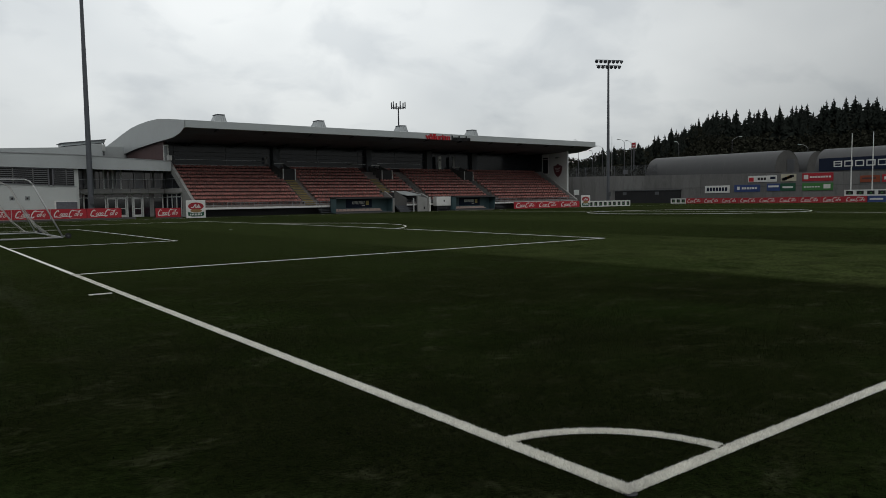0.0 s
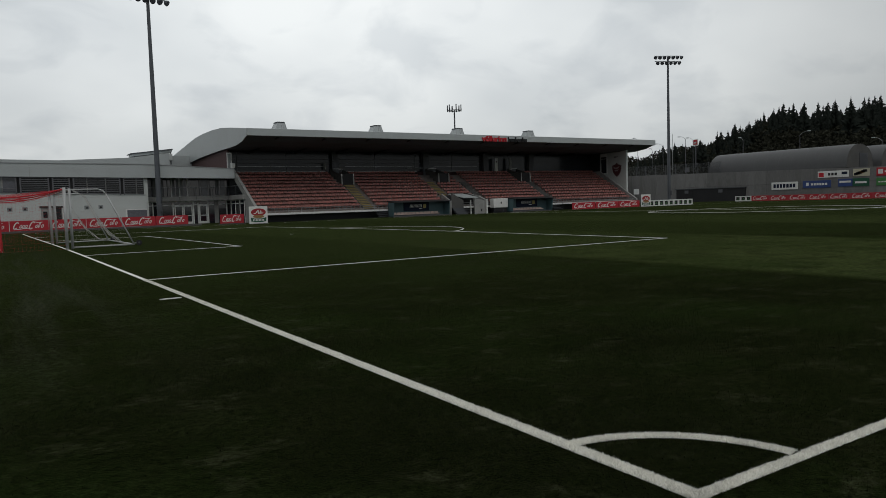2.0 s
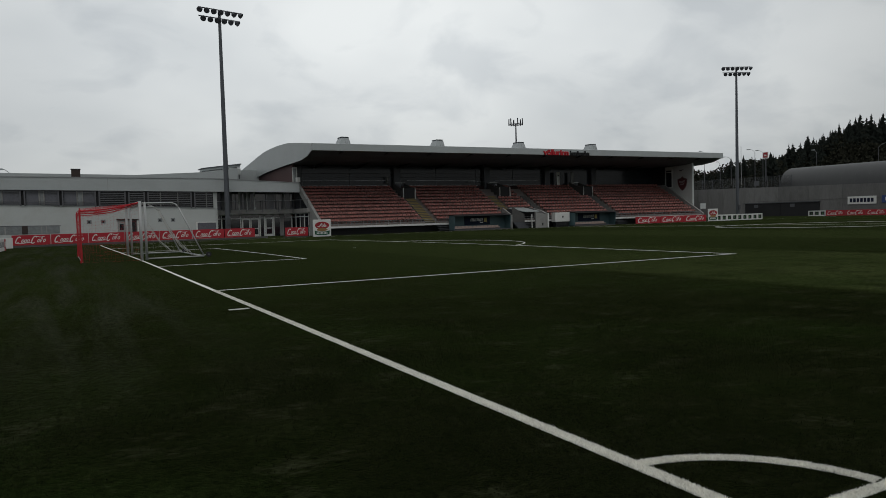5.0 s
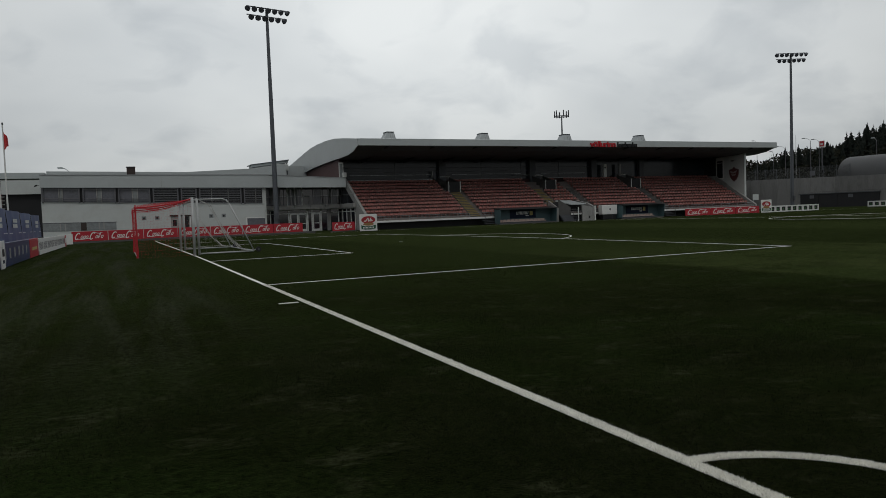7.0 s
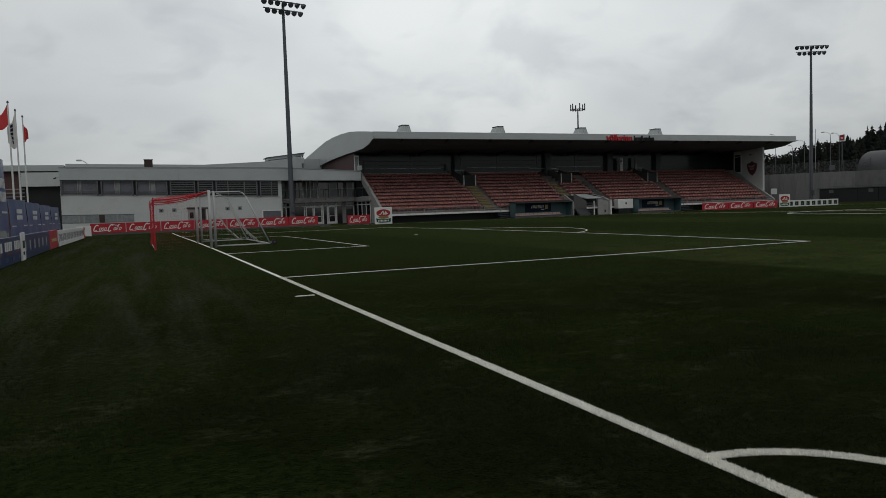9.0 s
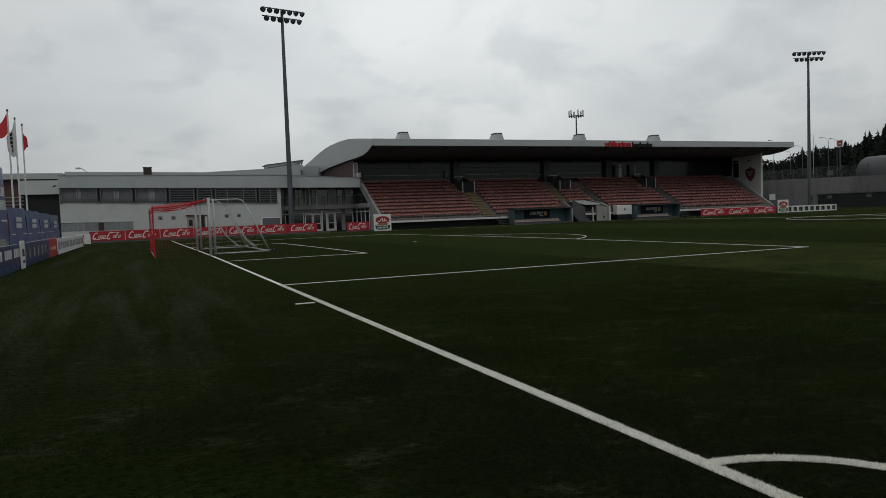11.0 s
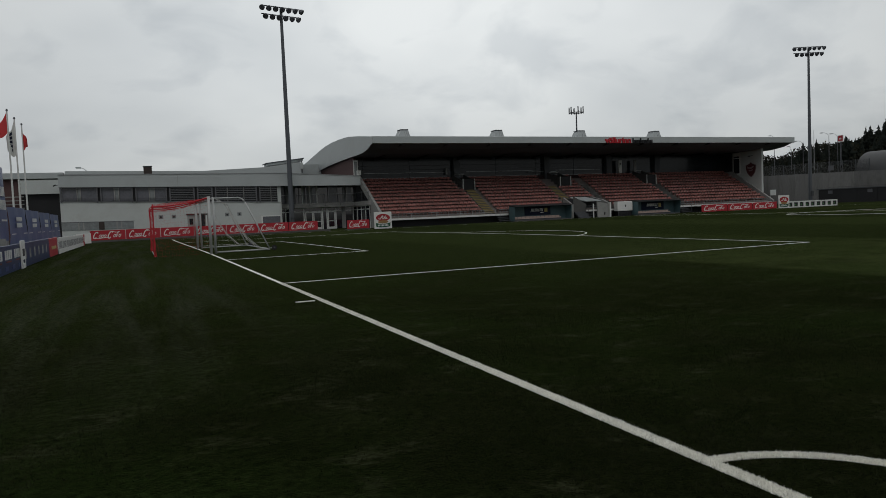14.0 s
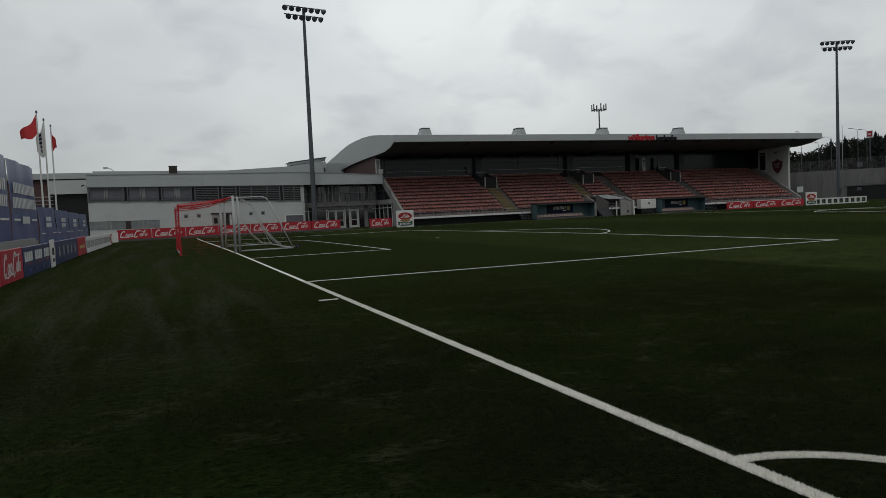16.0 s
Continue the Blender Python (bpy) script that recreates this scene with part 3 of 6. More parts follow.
for x in (34.15, 48.1, 62.05):
    y = 77.35
    # solid black box in place of the shaded opening
    Mesh().box(x, x + 1.5, y, 80.2, 3.6, 5.15).ob("stairwell_shade", BLACK, stand, "black box for the shaded entrance at the stair head")
    for xx in (x - 0.08, x + 1.5):
        Mesh().box(xx, xx + 0.09, y - 0.08, y + 0.02, 3.7, 5.2).ob("entrance_post", PAINT_WHITE, stand, "white post")
        out = [(77.3, 3.6), (77.3, 5.0), (80.3, 5.9), (80.3, 3.6)]
        Mesh().prism(out, 0, xx - 0.1, xx - 0.01).ob("entrance_cheek", CONCRETE_DARK, stand)
# dark steps from the pitch up to the seating
for x in (35.5, 47.6, 52.0, 62.2):
    m = Mesh()
    for i in range(5):
        m.box(x, x + 1.4, 70.6 + 0.26 * i, 70.6 + 0.26 * i + 0.3, LOW + 0.19 * i + 0.12, LOW + 0.19 * (i + 1))
    for xx in (x, x + 1.4):
        m.rod((xx, 70.55, LOW), (xx, 70.55, 0.75), 0.02, sides=6)
        m.rod((xx, 70.55, 0.75), (xx, 71.9, 1.6), 0.02, sides=6)
    m.ob("pitch_steps", METAL_DARK, stand, "dark steel steps with handrails")

# roof: one wave-shaped section along the whole stand
RX0, RX1 = 20.7, 82.6
top = [(70.9, 9.62), (73.5, 9.92), (76.5, 10.25), (80.0, 10.58), (84.0, 10.70), (88.0, 10.67), (91.5, 10.52), (94.5, 10.24), (98.0, 9.85), (102.0, 9.42), (105.5, 9.05)]
low = [(98.8, 7.40), (94.0, 7.65), (90.0, 7.88), (85.5, 8.0), (81.0, 8.1), (77.5, 8.12), (74.8, 8.18), (72.6, 8.45), (71.3, 8.85), (70.9, 8.92)]
Mesh().prism([(y + 0.12, z - 0.05) for y, z in top] + [(y + (0.1 if i > 8 else 0), z) for i, (y, z) in enumerate(low)], 0, RX0 + 0.05, RX1 - 0.06).ob("roof", CLAD_SHADED, stand, "roof underside with its shade in the colour")
Mesh().prism(top + low, 0, RX0 - 0.02, RX0 + 0.05).ob("roof_verge", CLAD, stand, "curved grey metal verge")
out = [(70.82, 8.90), (70.82, 9.62), (70.98, 9.66), (70.98, 8.86)]
Mesh().prism(out, 0, RX0 - 0.02, RX1).ob("roof_fascia", CLAD, stand, "pale grey metal fascia")
Mesh().prism(top + low, 0, RX1 - 0.06, RX1).ob("roof_verge", CLAD_SHADED, stand, "curved end of the roof, coloured as if shaded")
for i in range(11):
    x = 24 + i * 5.4
    Mesh().prism([(71.0, 8.9), (80.3, 8.1), (80.3, 7.75), (71.0, 8.72)], 0, x, x + 0.18).ob("roof_beam", BLACK, stand, "dark steel roof beam")
m = Mesh().prism([(79.6, 5.0), (79.6, 8.1), (85.5, 8.0), (94.0, 7.65), (98.0, 7.45), (98.0, 5.0)], 0, RX0 + 0.35, RX0 + 0.6)
m.ob("gable_wall", MAROON, stand, "maroon clad gable wall below the roof")
Mesh().box(20.98, 21.52, 79.42, 79.55, 5.75, 7.75).ob("gable_window", PAINT_WHITE, stand, "white framed end window")
Mesh().box(21.06, 21.40, 79.40, 79.42, 5.9, 7.6).ob("gable_pane", GLASS_SKY_PALE, stand, "pale end pane")

# fascia sign: a raised red word, and dark blocks after it
word = bpy.data.curves.new("sign_red", "FONT")
word.body, word.size, word.extrude, word.offset, word.space_character = "v\u00f6llurinn", 0.98, 0.05, 0.028, 0.98
word.materials.append(NET_RED)
lettering = new("sign_red", word)
lettering.parent = stand
lettering.matrix_basis = pose(50.50 - 50, 70.74 - 72, 8.86 - LOW, 90) @ Matrix.Diagonal((1.14, 1, 1, 1))
lettering["label"] = "raised red lettering on the fascia"
m = Mesh()
for i in range(8):
    x = 54.62 + i * 0.39
    m.box(x, x + 0.13, 70.68, 70.8, 8.84, 9.24 if i % 3 else 9.46)
    m.box(x + 0.13, x + 0.33, 70.68, 70.8, 9.10 if i % 3 else 8.84, 9.24 if i % 3 else 8.96)
    m.box(x + 0.22, x + 0.33, 70.68, 70.8, 8.84, 9.22)
m.ob("sign_black", BLACK, stand, "raised black sign on the fascia")

SHIELD_EDGE = material("shield_edge", (0.30, 0.24, 0.24), 0.6, 0.15, 1.0, 20.0)
SHIELD_RED = material("shield_red", (0.10, 0.022, 0.026), 0.6, 0.15, 1.0, 20.0)
# shield on the white end wall, faces the seats
sx = SX1 + 0.15
pts = [(75.30, 6.55), (75.02, 6.32), (74.66, 6.22), (74.36, 6.10), (74.38, 5.55), (74.56, 5.02), (74.88, 4.62), (75.28, 4.36), (75.68, 4.62), (76.02, 5.02), (76.22, 5.55), (76.26, 6.12), (75.94, 6.22), (75.58, 6.32)]
Mesh().prism(pts, 0, sx - 0.05, sx).ob("shield", SHIELD_EDGE, stand, "pale rimmed shield on the white wall")
for k, deep, mt, nm in ((0.93, 0.062, MAROON, "shield_rim"), (0.82, 0.075, SHIELD_RED, "shield_field")):
    Mesh().prism([(75.3 + (a - 75.3) * k, 5.46 + (b - 5.46) * k) for a, b in pts], 0, sx - deep, sx - 0.05).ob(nm, mt, stand)
Mesh().prism([(75.95, 5.95), (75.45, 5.78), (74.70, 5.98), (74.85, 5.72), (75.25, 5.55), (75.85, 5.62)], 0, sx - 0.09, sx - 0.075).ob("shield_bar", SHIELD_EDGE, stand, "pale slanted shape")
Mesh().prism([(75.75, 5.45), (75.15, 5.42), (74.85, 5.60), (75.05, 5.25), (75.60, 5.22)], 0, sx - 0.09, sx - 0.075).ob("shield_bar", SHIELD_EDGE, stand, "pale slanted shape")
Mesh().box(sx - 0.04, sx, 77.25, 78.65, 4.92, 8.05).ob("end_window_frame", PAINT_WHITE, stand, "white end window frame")
Mesh().box(sx - 0.06, sx - 0.03, 77.42, 78.50, 5.05, 7.55).ob("end_window", GLASS_DARK, stand, "dark end window")
Mesh().box(sx - 0.07, sx - 0.03, 77.42, 78.50, 7.22, 7.30).ob("end_window_bar", PAINT_WHITE, stand)
m = Mesh().pipe([(sx, 75.0, 7.45), (sx - 0.35, 75.0, 7.5), (sx - 0.6, 75.0, 7.42)], 0.035, 6)
m.soft_box(sx - 0.85, sx - 0.5, 74.88, 75.12, 7.28, 7.44, 0.03)
m.ob("wall_lamp", METAL_DARK, stand, "small dark wall lamp over the shield")

# seats
seat = Mesh()


def slab(m, outline, at, thick):
    """A flat rounded outline of the back or the pan, given a thickness along its third axis by two placing functions."""
    k = len(outline)
    m.add([at(a, b, 0) for a, b in outline] + [at(a, b, thick) for a, b in outline], [tuple(range(k))[::-1], tuple(range(k, 2 * k))] + [(i, (i + 1) % k, k + (i + 1) % k, k + i) for i in range(k)])


slab(seat, [(-0.205, 0.30), (0.205, 0.30), (0.22, 0.46), (0.175, 0.545), (0.09, 0.56), (-0.09, 0.56), (-0.175, 0.545), (-0.22, 0.46)], lambda a, b, c: (a, 0.40 + 0.34 * (b - 0.3) + c - 0.9 * a * a, b), 0.03)
slab(seat, [(-0.17, 0.515), (0.17, 0.515), (0.155, 0.555), (0.07, 0.572), (-0.07, 0.572), (-0.155, 0.555)], lambda a, b, c: (a, 0.435 + c - 0.9 * a * a, b), 0.07)
slab(seat, [(-0.19, 0.42), (-0.205, 0.12), (-0.14, 0.03), (0.14, 0.03), (0.205, 0.12), (0.19, 0.42)], lambda a, b, c: (a, b, 0.345 - 0.10 * (b - 0.03) + c - 0.04), 0.045)
seat.box(-0.04, 0.04, 0.30, 0.40, 0.0, 0.29)


def seat_spots():
    for i in range(ROWS):
        y, z = FRONT + TREAD * i + 0.12, ROW_Z + RISE * i
        x = SX0 + 0.65
        while x < SX1 - 0.6:
            free = all(abs(x - ax) > aw / 2 + 0.24 for ax, aw in AISLES)
            free = free and not (i < 3 and TUNNEL[0] - 0.4 < x < TUNNEL[1] + 0.4)
            free = free and not (i >= 7 and any(v - 0.5 < x < v + 2.0 for v in (34.15, 48.1, 62.05)))
            if free:
                yield i, x, y, z
            x += 0.50


first = None
rest = Mesh()
count = 0
for i, x, y, z in seat_spots():
    if x < 34.3 and count < 300:
        count += 1
        if first is None:
            first = Mesh().add([(a, b, c) for a, b, c in seat.v], seat.f).ob("seat", SEAT)
            first.parent, o = stand, first
        else:
            o = new("seat", first.data)
            o.parent = stand
        o.location = Vector((x, y, z)) - Vector((50, 72, LOW))
    else:
        rest.add([(x + a, y + b, z + c) for a, b, c in seat.v], seat.f)
tagged(rest.ob("seating", SEAT, stand, "rows of faded red plastic seats"), kind="stuff")


# roof vents and the aerial
def roof_vent(x):
    v = thing("roof_vent", (x, 76, 9.9), "grey sheet metal roof cowl with a sloping back", "roof vent", "roof vents")
    a = [(x - 0.76, 75.2, 9.85), (x + 0.80, 75.2, 9.85), (x + 0.80, 76.9, 9.85), (x - 0.76, 76.9, 9.85), (x - 0.28, 75.45, 10.88), (x + 0.60, 75.45, 10.84), (x + 0.60, 76.6, 10.84), (x - 0.28, 76.6, 10.88)]
    Mesh().add(a, [(0, 3, 2, 1), (4, 5, 6, 7), (0, 1, 5, 4), (1, 2, 6, 5), (2, 3, 7, 6), (3, 0, 4, 7)]).ob("cowl", CLAD, v)
    Mesh().soft_box(x - 0.36, x + 0.60, 75.38, 76.68, 10.86, 10.96, 0.04).ob("cap", METAL_DARK, v)
    for i in range(3):
        xx = x + 0.15 + i * 0.24
        Mesh().add([(xx, 75.19, 9.9), (xx + 0.05, 75.19, 9.9), (xx - 0.02, 75.49, 10.85), (xx - 0.07, 75.49, 10.85), (xx, 75.16, 9.9), (xx + 0.05, 75.16, 9.9), (xx - 0.02, 75.46, 10.85), (xx - 0.07, 75.46, 10.85)],
                   [(4, 5, 6, 7), (0, 4, 7, 3), (1, 2, 6, 5)]).ob("rib", METAL, v)
    return v


for x in (25.95, 38.2, 50.2, 62.2):
    roof_vent(x)
AX = 50.62
aer = thing("roof_aerial", (AX, 77, 9.9), "slim steel aerial mast with a crown of antennas", "aerial")
Mesh().rod((AX, 77, 9.9), (AX, 77, 13.5), 0.11, 0.08).ob("pole", METAL_DARK, aer)
m = Mesh()
hexagon = [(AX + 0.92 * math.cos(radians(60 * i + 12)), 77 + 0.92 * math.sin(radians(60 * i + 12)), 13.42) for i in range(7)]
m.pipe(hexagon, 0.045, 6)
for a in hexagon[:6]:
    m.rod((AX, 77, 13.3), a, 0.03, sides=5)
m.ob("ring_frame", METAL_DARK, aer)
for i in range(6):
    for turn_ in (0, 26):
        a = radians(60 * i + 12 + turn_)
        x, y = AX + 0.92 * math.cos(a), 77 + 0.92 * math.sin(a)
        Mesh().box(x - 0.05, x + 0.05, y - 0.05, y + 0.05, 13.3, 14.15 if turn_ == 0 else 13.85).ob("antenna", METAL_DARK, aer)


# ---------------------------------------------------------------- clubhouse beside the stand
club = thing("clubhouse", (0, 82, LOW), "white two-storey clubhouse with a band of louvred windows", "building")
A, B, C = Vector((-10.05, 82.0)), Vector((12.2, 79.6)), Vector((21.4, 78.4))


def lerp(p, q, s):
    return p + (q - p) * s


def wall_strip(p, q, zp0, zq0, zp1, zq1, mat, name, out=0.0, thick=0.3, label="", parent=club):
    """A straight piece of wall from p to q, its foot and head at a height each, pushed out from the line."""
    d = (q - p).normalized()
    nrm = Vector((d.y, -d.x))
    a, b = p + nrm * out, q + nrm * out
    c, e = b - nrm * thick, a - nrm * thick
    v = [(a.x, a.y, zp0), (b.x, b.y, zq0), (c.x, c.y, zq0), (e.x, e.y, zp0), (a.x, a.y, zp1), (b.x, b.y, zq1), (c.x, c.y, zq1), (e.x, e.y, zp1)]
    return Mesh().add(v, [(0, 3, 2, 1), (4, 5, 6, 7), (0, 1, 5, 4), (1, 2, 6, 5), (2, 3, 7, 6), (3, 0, 4, 7)]).ob(name, mat, parent, label)


wall_strip(A, B, LOW, LOW, 3.95, 3.15, PLASTER_WHITE, "lower_wall", label="white plastered lower wall")
wall_strip(A, B, 5.50, 4.98, 6.75, 6.38, CLAD, "fascia_band", out=0.25, thick=0.6, label="pale metal fascia band")
wall_strip(B, C, 4.98, 4.78, 6.38, 5.82, CLAD, "fascia_band", out=0.25, thick=0.6, label="pale metal fascia band")
wall_strip(A, B, 6.75, 6.38, 6.83, 6.46, METAL, "coping", out=0.3, thick=0.7)
wall_strip(B, C, 6.38, 5.82, 6.46, 5.9, METAL, "coping", out=0.3, thick=0.7)
wall_strip(A, B, 3.85, 3.05, 5.55, 5.05, GLASS_DARK, "window_band", out=-0.18, thick=0.1, label="dark upper window band")
wall_strip(A, B, 3.95, 3.15, 4.02, 3.22, CLAD, "window_sill", out=0.06, thick=0.2)
Mesh().add([(A.x, A.y, 6.6), (B.x, B.y, 6.3), (C.x, C.y, 5.8), (C.x, 96, 5.8), (A.x, 96, 6.6)], [(0, 1, 2, 3, 4)]).ob("flat_roof", CONCRETE_DARK, club)
Mesh().box(A.x, A.x + 0.3, A.y + 0.1, 96, LOW, 6.6).ob("end_wall", PLASTER_WHITE, club)
Mesh().box(A.x, 20.5, 95.7, 96, LOW, 6.6).ob("rear_wall", PLASTER_WHITE, club)
Mesh().add([(A.x, 90, 7.72), (5.0, 90, 7.5), (12.5, 90, 7.85), (17.0, 90, 8.45), (17.0, 96, 8.45), (12.5, 96, 7.85), (5, 96, 7.5), (A.x, 96, 7.72), (A.x, 90, 6.4), (5.0, 90, 6.3), (12.5, 90, 6.2), (17.0, 90, 6.1)],
           [(0, 1, 6, 7), (1, 2, 5, 6), (2, 3, 4, 5), (8, 9, 1, 0), (9, 10, 2, 1), (10, 11, 3, 2)]).ob("upper_roof", CLAD, club, "sweeping grey upper roof")
Mesh().box(17.2, 21.0, 95.4, 95.9, 6.0, 8.5).ob("plant_wall", CLAD, club)
Mesh().prism([(13.2, 8.18), (13.2, 8.45), (17.9, 9.05), (17.9, 8.78)], 1, 92.5, 95).ob("roof_plant", CLAD, club, "slanted pale plant screen on the roof")
Mesh().prism([(13.0, 8.45), (13.0, 8.55), (18.0, 9.17), (18.0, 9.05)], 1, 92.3, 95.2).ob("plant_cap", METAL_DARK, club)
for x, z in ((13.4, 8.2), (15.5, 8.45), (17.7, 8.75)):
    Mesh().box(x, x + 0.12, 92.6, 92.75, 7.2, z).ob("plant_post", METAL_DARK, club)
Mesh().soft_box(16.2, 17.6, 91.0, 92.0, 7.6, 8.45, 0.05).ob("plant_unit", PLASTER_WHITE, club, "white plant unit on the roof")

CURTAIN = material("curtain", (0.22, 0.225, 0.23), 0.9, 0.3, 1.0, 8.0, stretch=(6, 6, 0.3))
# clubhouse front: louvred windows, recessed entrance
def band_z(s):
    return 3.95 - 0.80 * s, 5.50 - 0.52 * s


POSTS = (0.0, 0.168, 0.321, 0.473, 0.60, 0.684, 0.895, 0.997)
BARS = ((0.072, 0.086), (0.232, 0.251), (0.386, 0.409), (), (), (0.746, 0.824), (0.956,))
for i, (s0, s1) in enumerate(zip(POSTS, POSTS[1:])):
    s0, s1 = s0 + 0.010, s1 - 0.010
    p, q = lerp(A, B, s0), lerp(A, B, s1)
    (b0, t0), (b1, t1) = band_z(s0), band_z(s1)
    w = wall_strip(p, q, b0 + 0.05, b1 + 0.05, t0, t1, GLASS_SKY_MID if i < 3 else GLASS_DARK, "window", out=-0.10, thick=0.05, label="long upper window behind louvres")
    for s in BARS[i]:
        lo, hi = band_z(s)
        wall_strip(lerp(A, B, s), lerp(A, B, s + 0.0045), lo + 0.05, lo + 0.05, hi - 0.02, hi - 0.02, CONCRETE, "glazing_bar", out=0.0, thick=0.08, parent=w)
    if len(BARS[i]) == 2 and i < 3:
        lo, hi = band_z(BARS[i][0])
        wall_strip(lerp(A, B, BARS[i][0] + 0.006), lerp(A, B, BARS[i][1]), lo + 0.1, lo + 0.1, hi - 0.1, hi - 0.1, GLASS_SKY_PALE, "blind", out=-0.06, thick=0.02, parent=w, label="pale blind between two bars")
    if i < 3:
        levels = (0.05, 0.15, 0.28, 0.86, 0.95)
    else:
        levels = [(k + 0.4) / 9 for k in range(9)]
    for h in levels:
        za, zb = b0 + (t0 - b0) * h, b1 + (t1 - b1) * h
        wall_strip(p, q, za, zb, za + (0.035 if i < 3 else 0.06), zb + (0.035 if i < 3 else 0.06), LOUVRE, "louvre", out=0.12, thick=0.10, parent=w)
for s in POSTS[1:7]:
    lo, hi = band_z(s)
    for side_ in (-0.011, 0.006):
        wall_strip(lerp(A, B, s + side_), lerp(A, B, s + side_ + 0.006), lo - 0.02, lo - 0.02, hi, hi, FRAME_GREY, "louvre_post", out=0.18, thick=0.14)
    wall_strip(lerp(A, B, s - 0.012), lerp(A, B, s + 0.013), lo + 0.02, lo + 0.02, hi, hi, BLACK, "shade_gap", out=-0.06, thick=0.04)
wall_strip(lerp(A, B, 0.003), lerp(A, B, 0.010), 3.9, 3.9, 5.5, 5.5, FRAME_GREY, "louvre_post", out=0.18, thick=0.14)
# low strip windows and small openings in the white wall
wall_strip(lerp(A, B, 0.0), lerp(A, B, 0.311), 0.95, 0.90, 1.80, 1.68, GLASS_SKY_PALE, "strip_window", out=0.03, thick=0.1, label="low strip window, panes greyed with painted sky reflection")
wall_strip(lerp(A, B, -0.002), lerp(A, B, 0.315), 1.80, 1.68, 1.86, 1.74, FRAME_GREY, "strip_head", out=0.05, thick=0.1)
for s in (0.070, 0.091, 0.235, 0.255):
    wall_strip(lerp(A, B, s), lerp(A, B, s + 0.005), 0.93, 0.93, 1.74, 1.74, CONCRETE, "window_bar", out=0.05, thick=0.06)
wall_strip(lerp(A, B, 0.159), lerp(A, B, 0.183), 0.92, 0.92, 1.76, 1.76, BROWN, "window_panel", out=0.05, thick=0.06, label="brown panel between panes")
wall_strip(lerp(A, B, 0.912), lerp(A, B, 0.998), 0.85, 0.85, 1.60, 1.58, GLASS_SKY_MID, "strip_window", out=0.03, thick=0.1)
wall_strip(lerp(A, B, 0.905), lerp(A, B, 1.0), 1.60, 1.58, 1.70, 1.68, PAINT_WHITE, "window_frame", out=0.06, thick=0.1)
wall_strip(lerp(A, B, 0.905), lerp(A, B, 0.912), 0.85, 0.85, 1.60, 1.60, PAINT_WHITE, "window_frame", out=0.06, thick=0.1)
for s in (0.424, 0.483, 0.731, 0.790):
    wall_strip(lerp(A, B, s), lerp(A, B, s + 0.020), 1.80, 1.80, 2.20, 2.20, GLASS_SKY_PALE, "vent_window", out=0.02, thick=0.1)
    wall_strip(lerp(A, B, s + 0.006), lerp(A, B, s + 0.014), 1.88, 1.88, 2.08, 2.08, BLACK, "vent_hole", out=0.035, thick=0.1)
# flat grey panel paints the recess shade on the plaster
wall_strip(lerp(A, B, 0.554), lerp(A, B, 0.650), LOW, LOW, 2.16, 2.10, CONCRETE, "door_shade", out=0.01, thick=0.1, label="grey panel for the shade of the door recess")
# the lintel's dark colour includes the shadow it casts
wall_strip(lerp(A, B, 0.550), lerp(A, B, 0.654), 2.12, 2.06, 2.26, 2.20, BROWN, "door_lintel", out=0.12, thick=0.2, label="dark brown lintel with its shadow in the colour")
wall_strip(lerp(A, B, 0.608), lerp(A, B, 0.636), LOW, LOW, 2.05, 2.05, BLACK, "doorway", out=0.03, thick=0.1, label="dark doorway")
wall_strip(lerp(A, B, 0.563), lerp(A, B, 0.580), 1.05, 1.05, 1.70, 1.70, GLASS_DARK, "recess_window", out=0.03, thick=0.1)
wall_strip(lerp(A, B, 0.640), lerp(A, B, 0.646), LOW, LOW, 2.05, 2.05, PAINT_WHITE, "door_frame", out=0.05, thick=0.1)
# recessed glazed entrance between the white wing and the stand
D, E_ = Vector((12.4, 82.6)), Vector((21.6, 81.4))
wall_strip(D, E_, LOW, LOW, 5.4, 5.2, GLASS_ENTRY, "entrance_glazing", out=0, thick=0.1, label="dark glazed entrance front")
Mesh().box(12.0, 12.4, 79.7, 82.8, LOW, 5.0).ob("return_wall", PLASTER_WHITE, club)
wall_strip(lerp(D, E_, -0.02), lerp(D, E_, 1.0), 2.45, 2.4, 2.95, 2.9, CONCRETE, "balcony_slab", out=0.9, thick=0.9, label="grey concrete balcony edge")
# ground floor: posts, transom, three white framed doors
for s in (0.012, 0.094, 0.192, 0.322, 0.812, 0.955):
    wall_strip(lerp(D, E_, s), lerp(D, E_, s + (0.05 if s == 0.812 else 0.014)), LOW, LOW, 2.42, 2.42, CONCRETE if s == 0.812 else PAINT_WHITE, "window_post", out=0.08, thick=0.06)
wall_strip(D, E_, 1.93, 1.93, 2.01, 2.01, PAINT_WHITE, "transom", out=0.06, thick=0.06)
wall_strip(D, E_, 2.34, 2.32, 2.44, 2.42, PAINT_WHITE, "head_rail", out=0.07, thick=0.06)
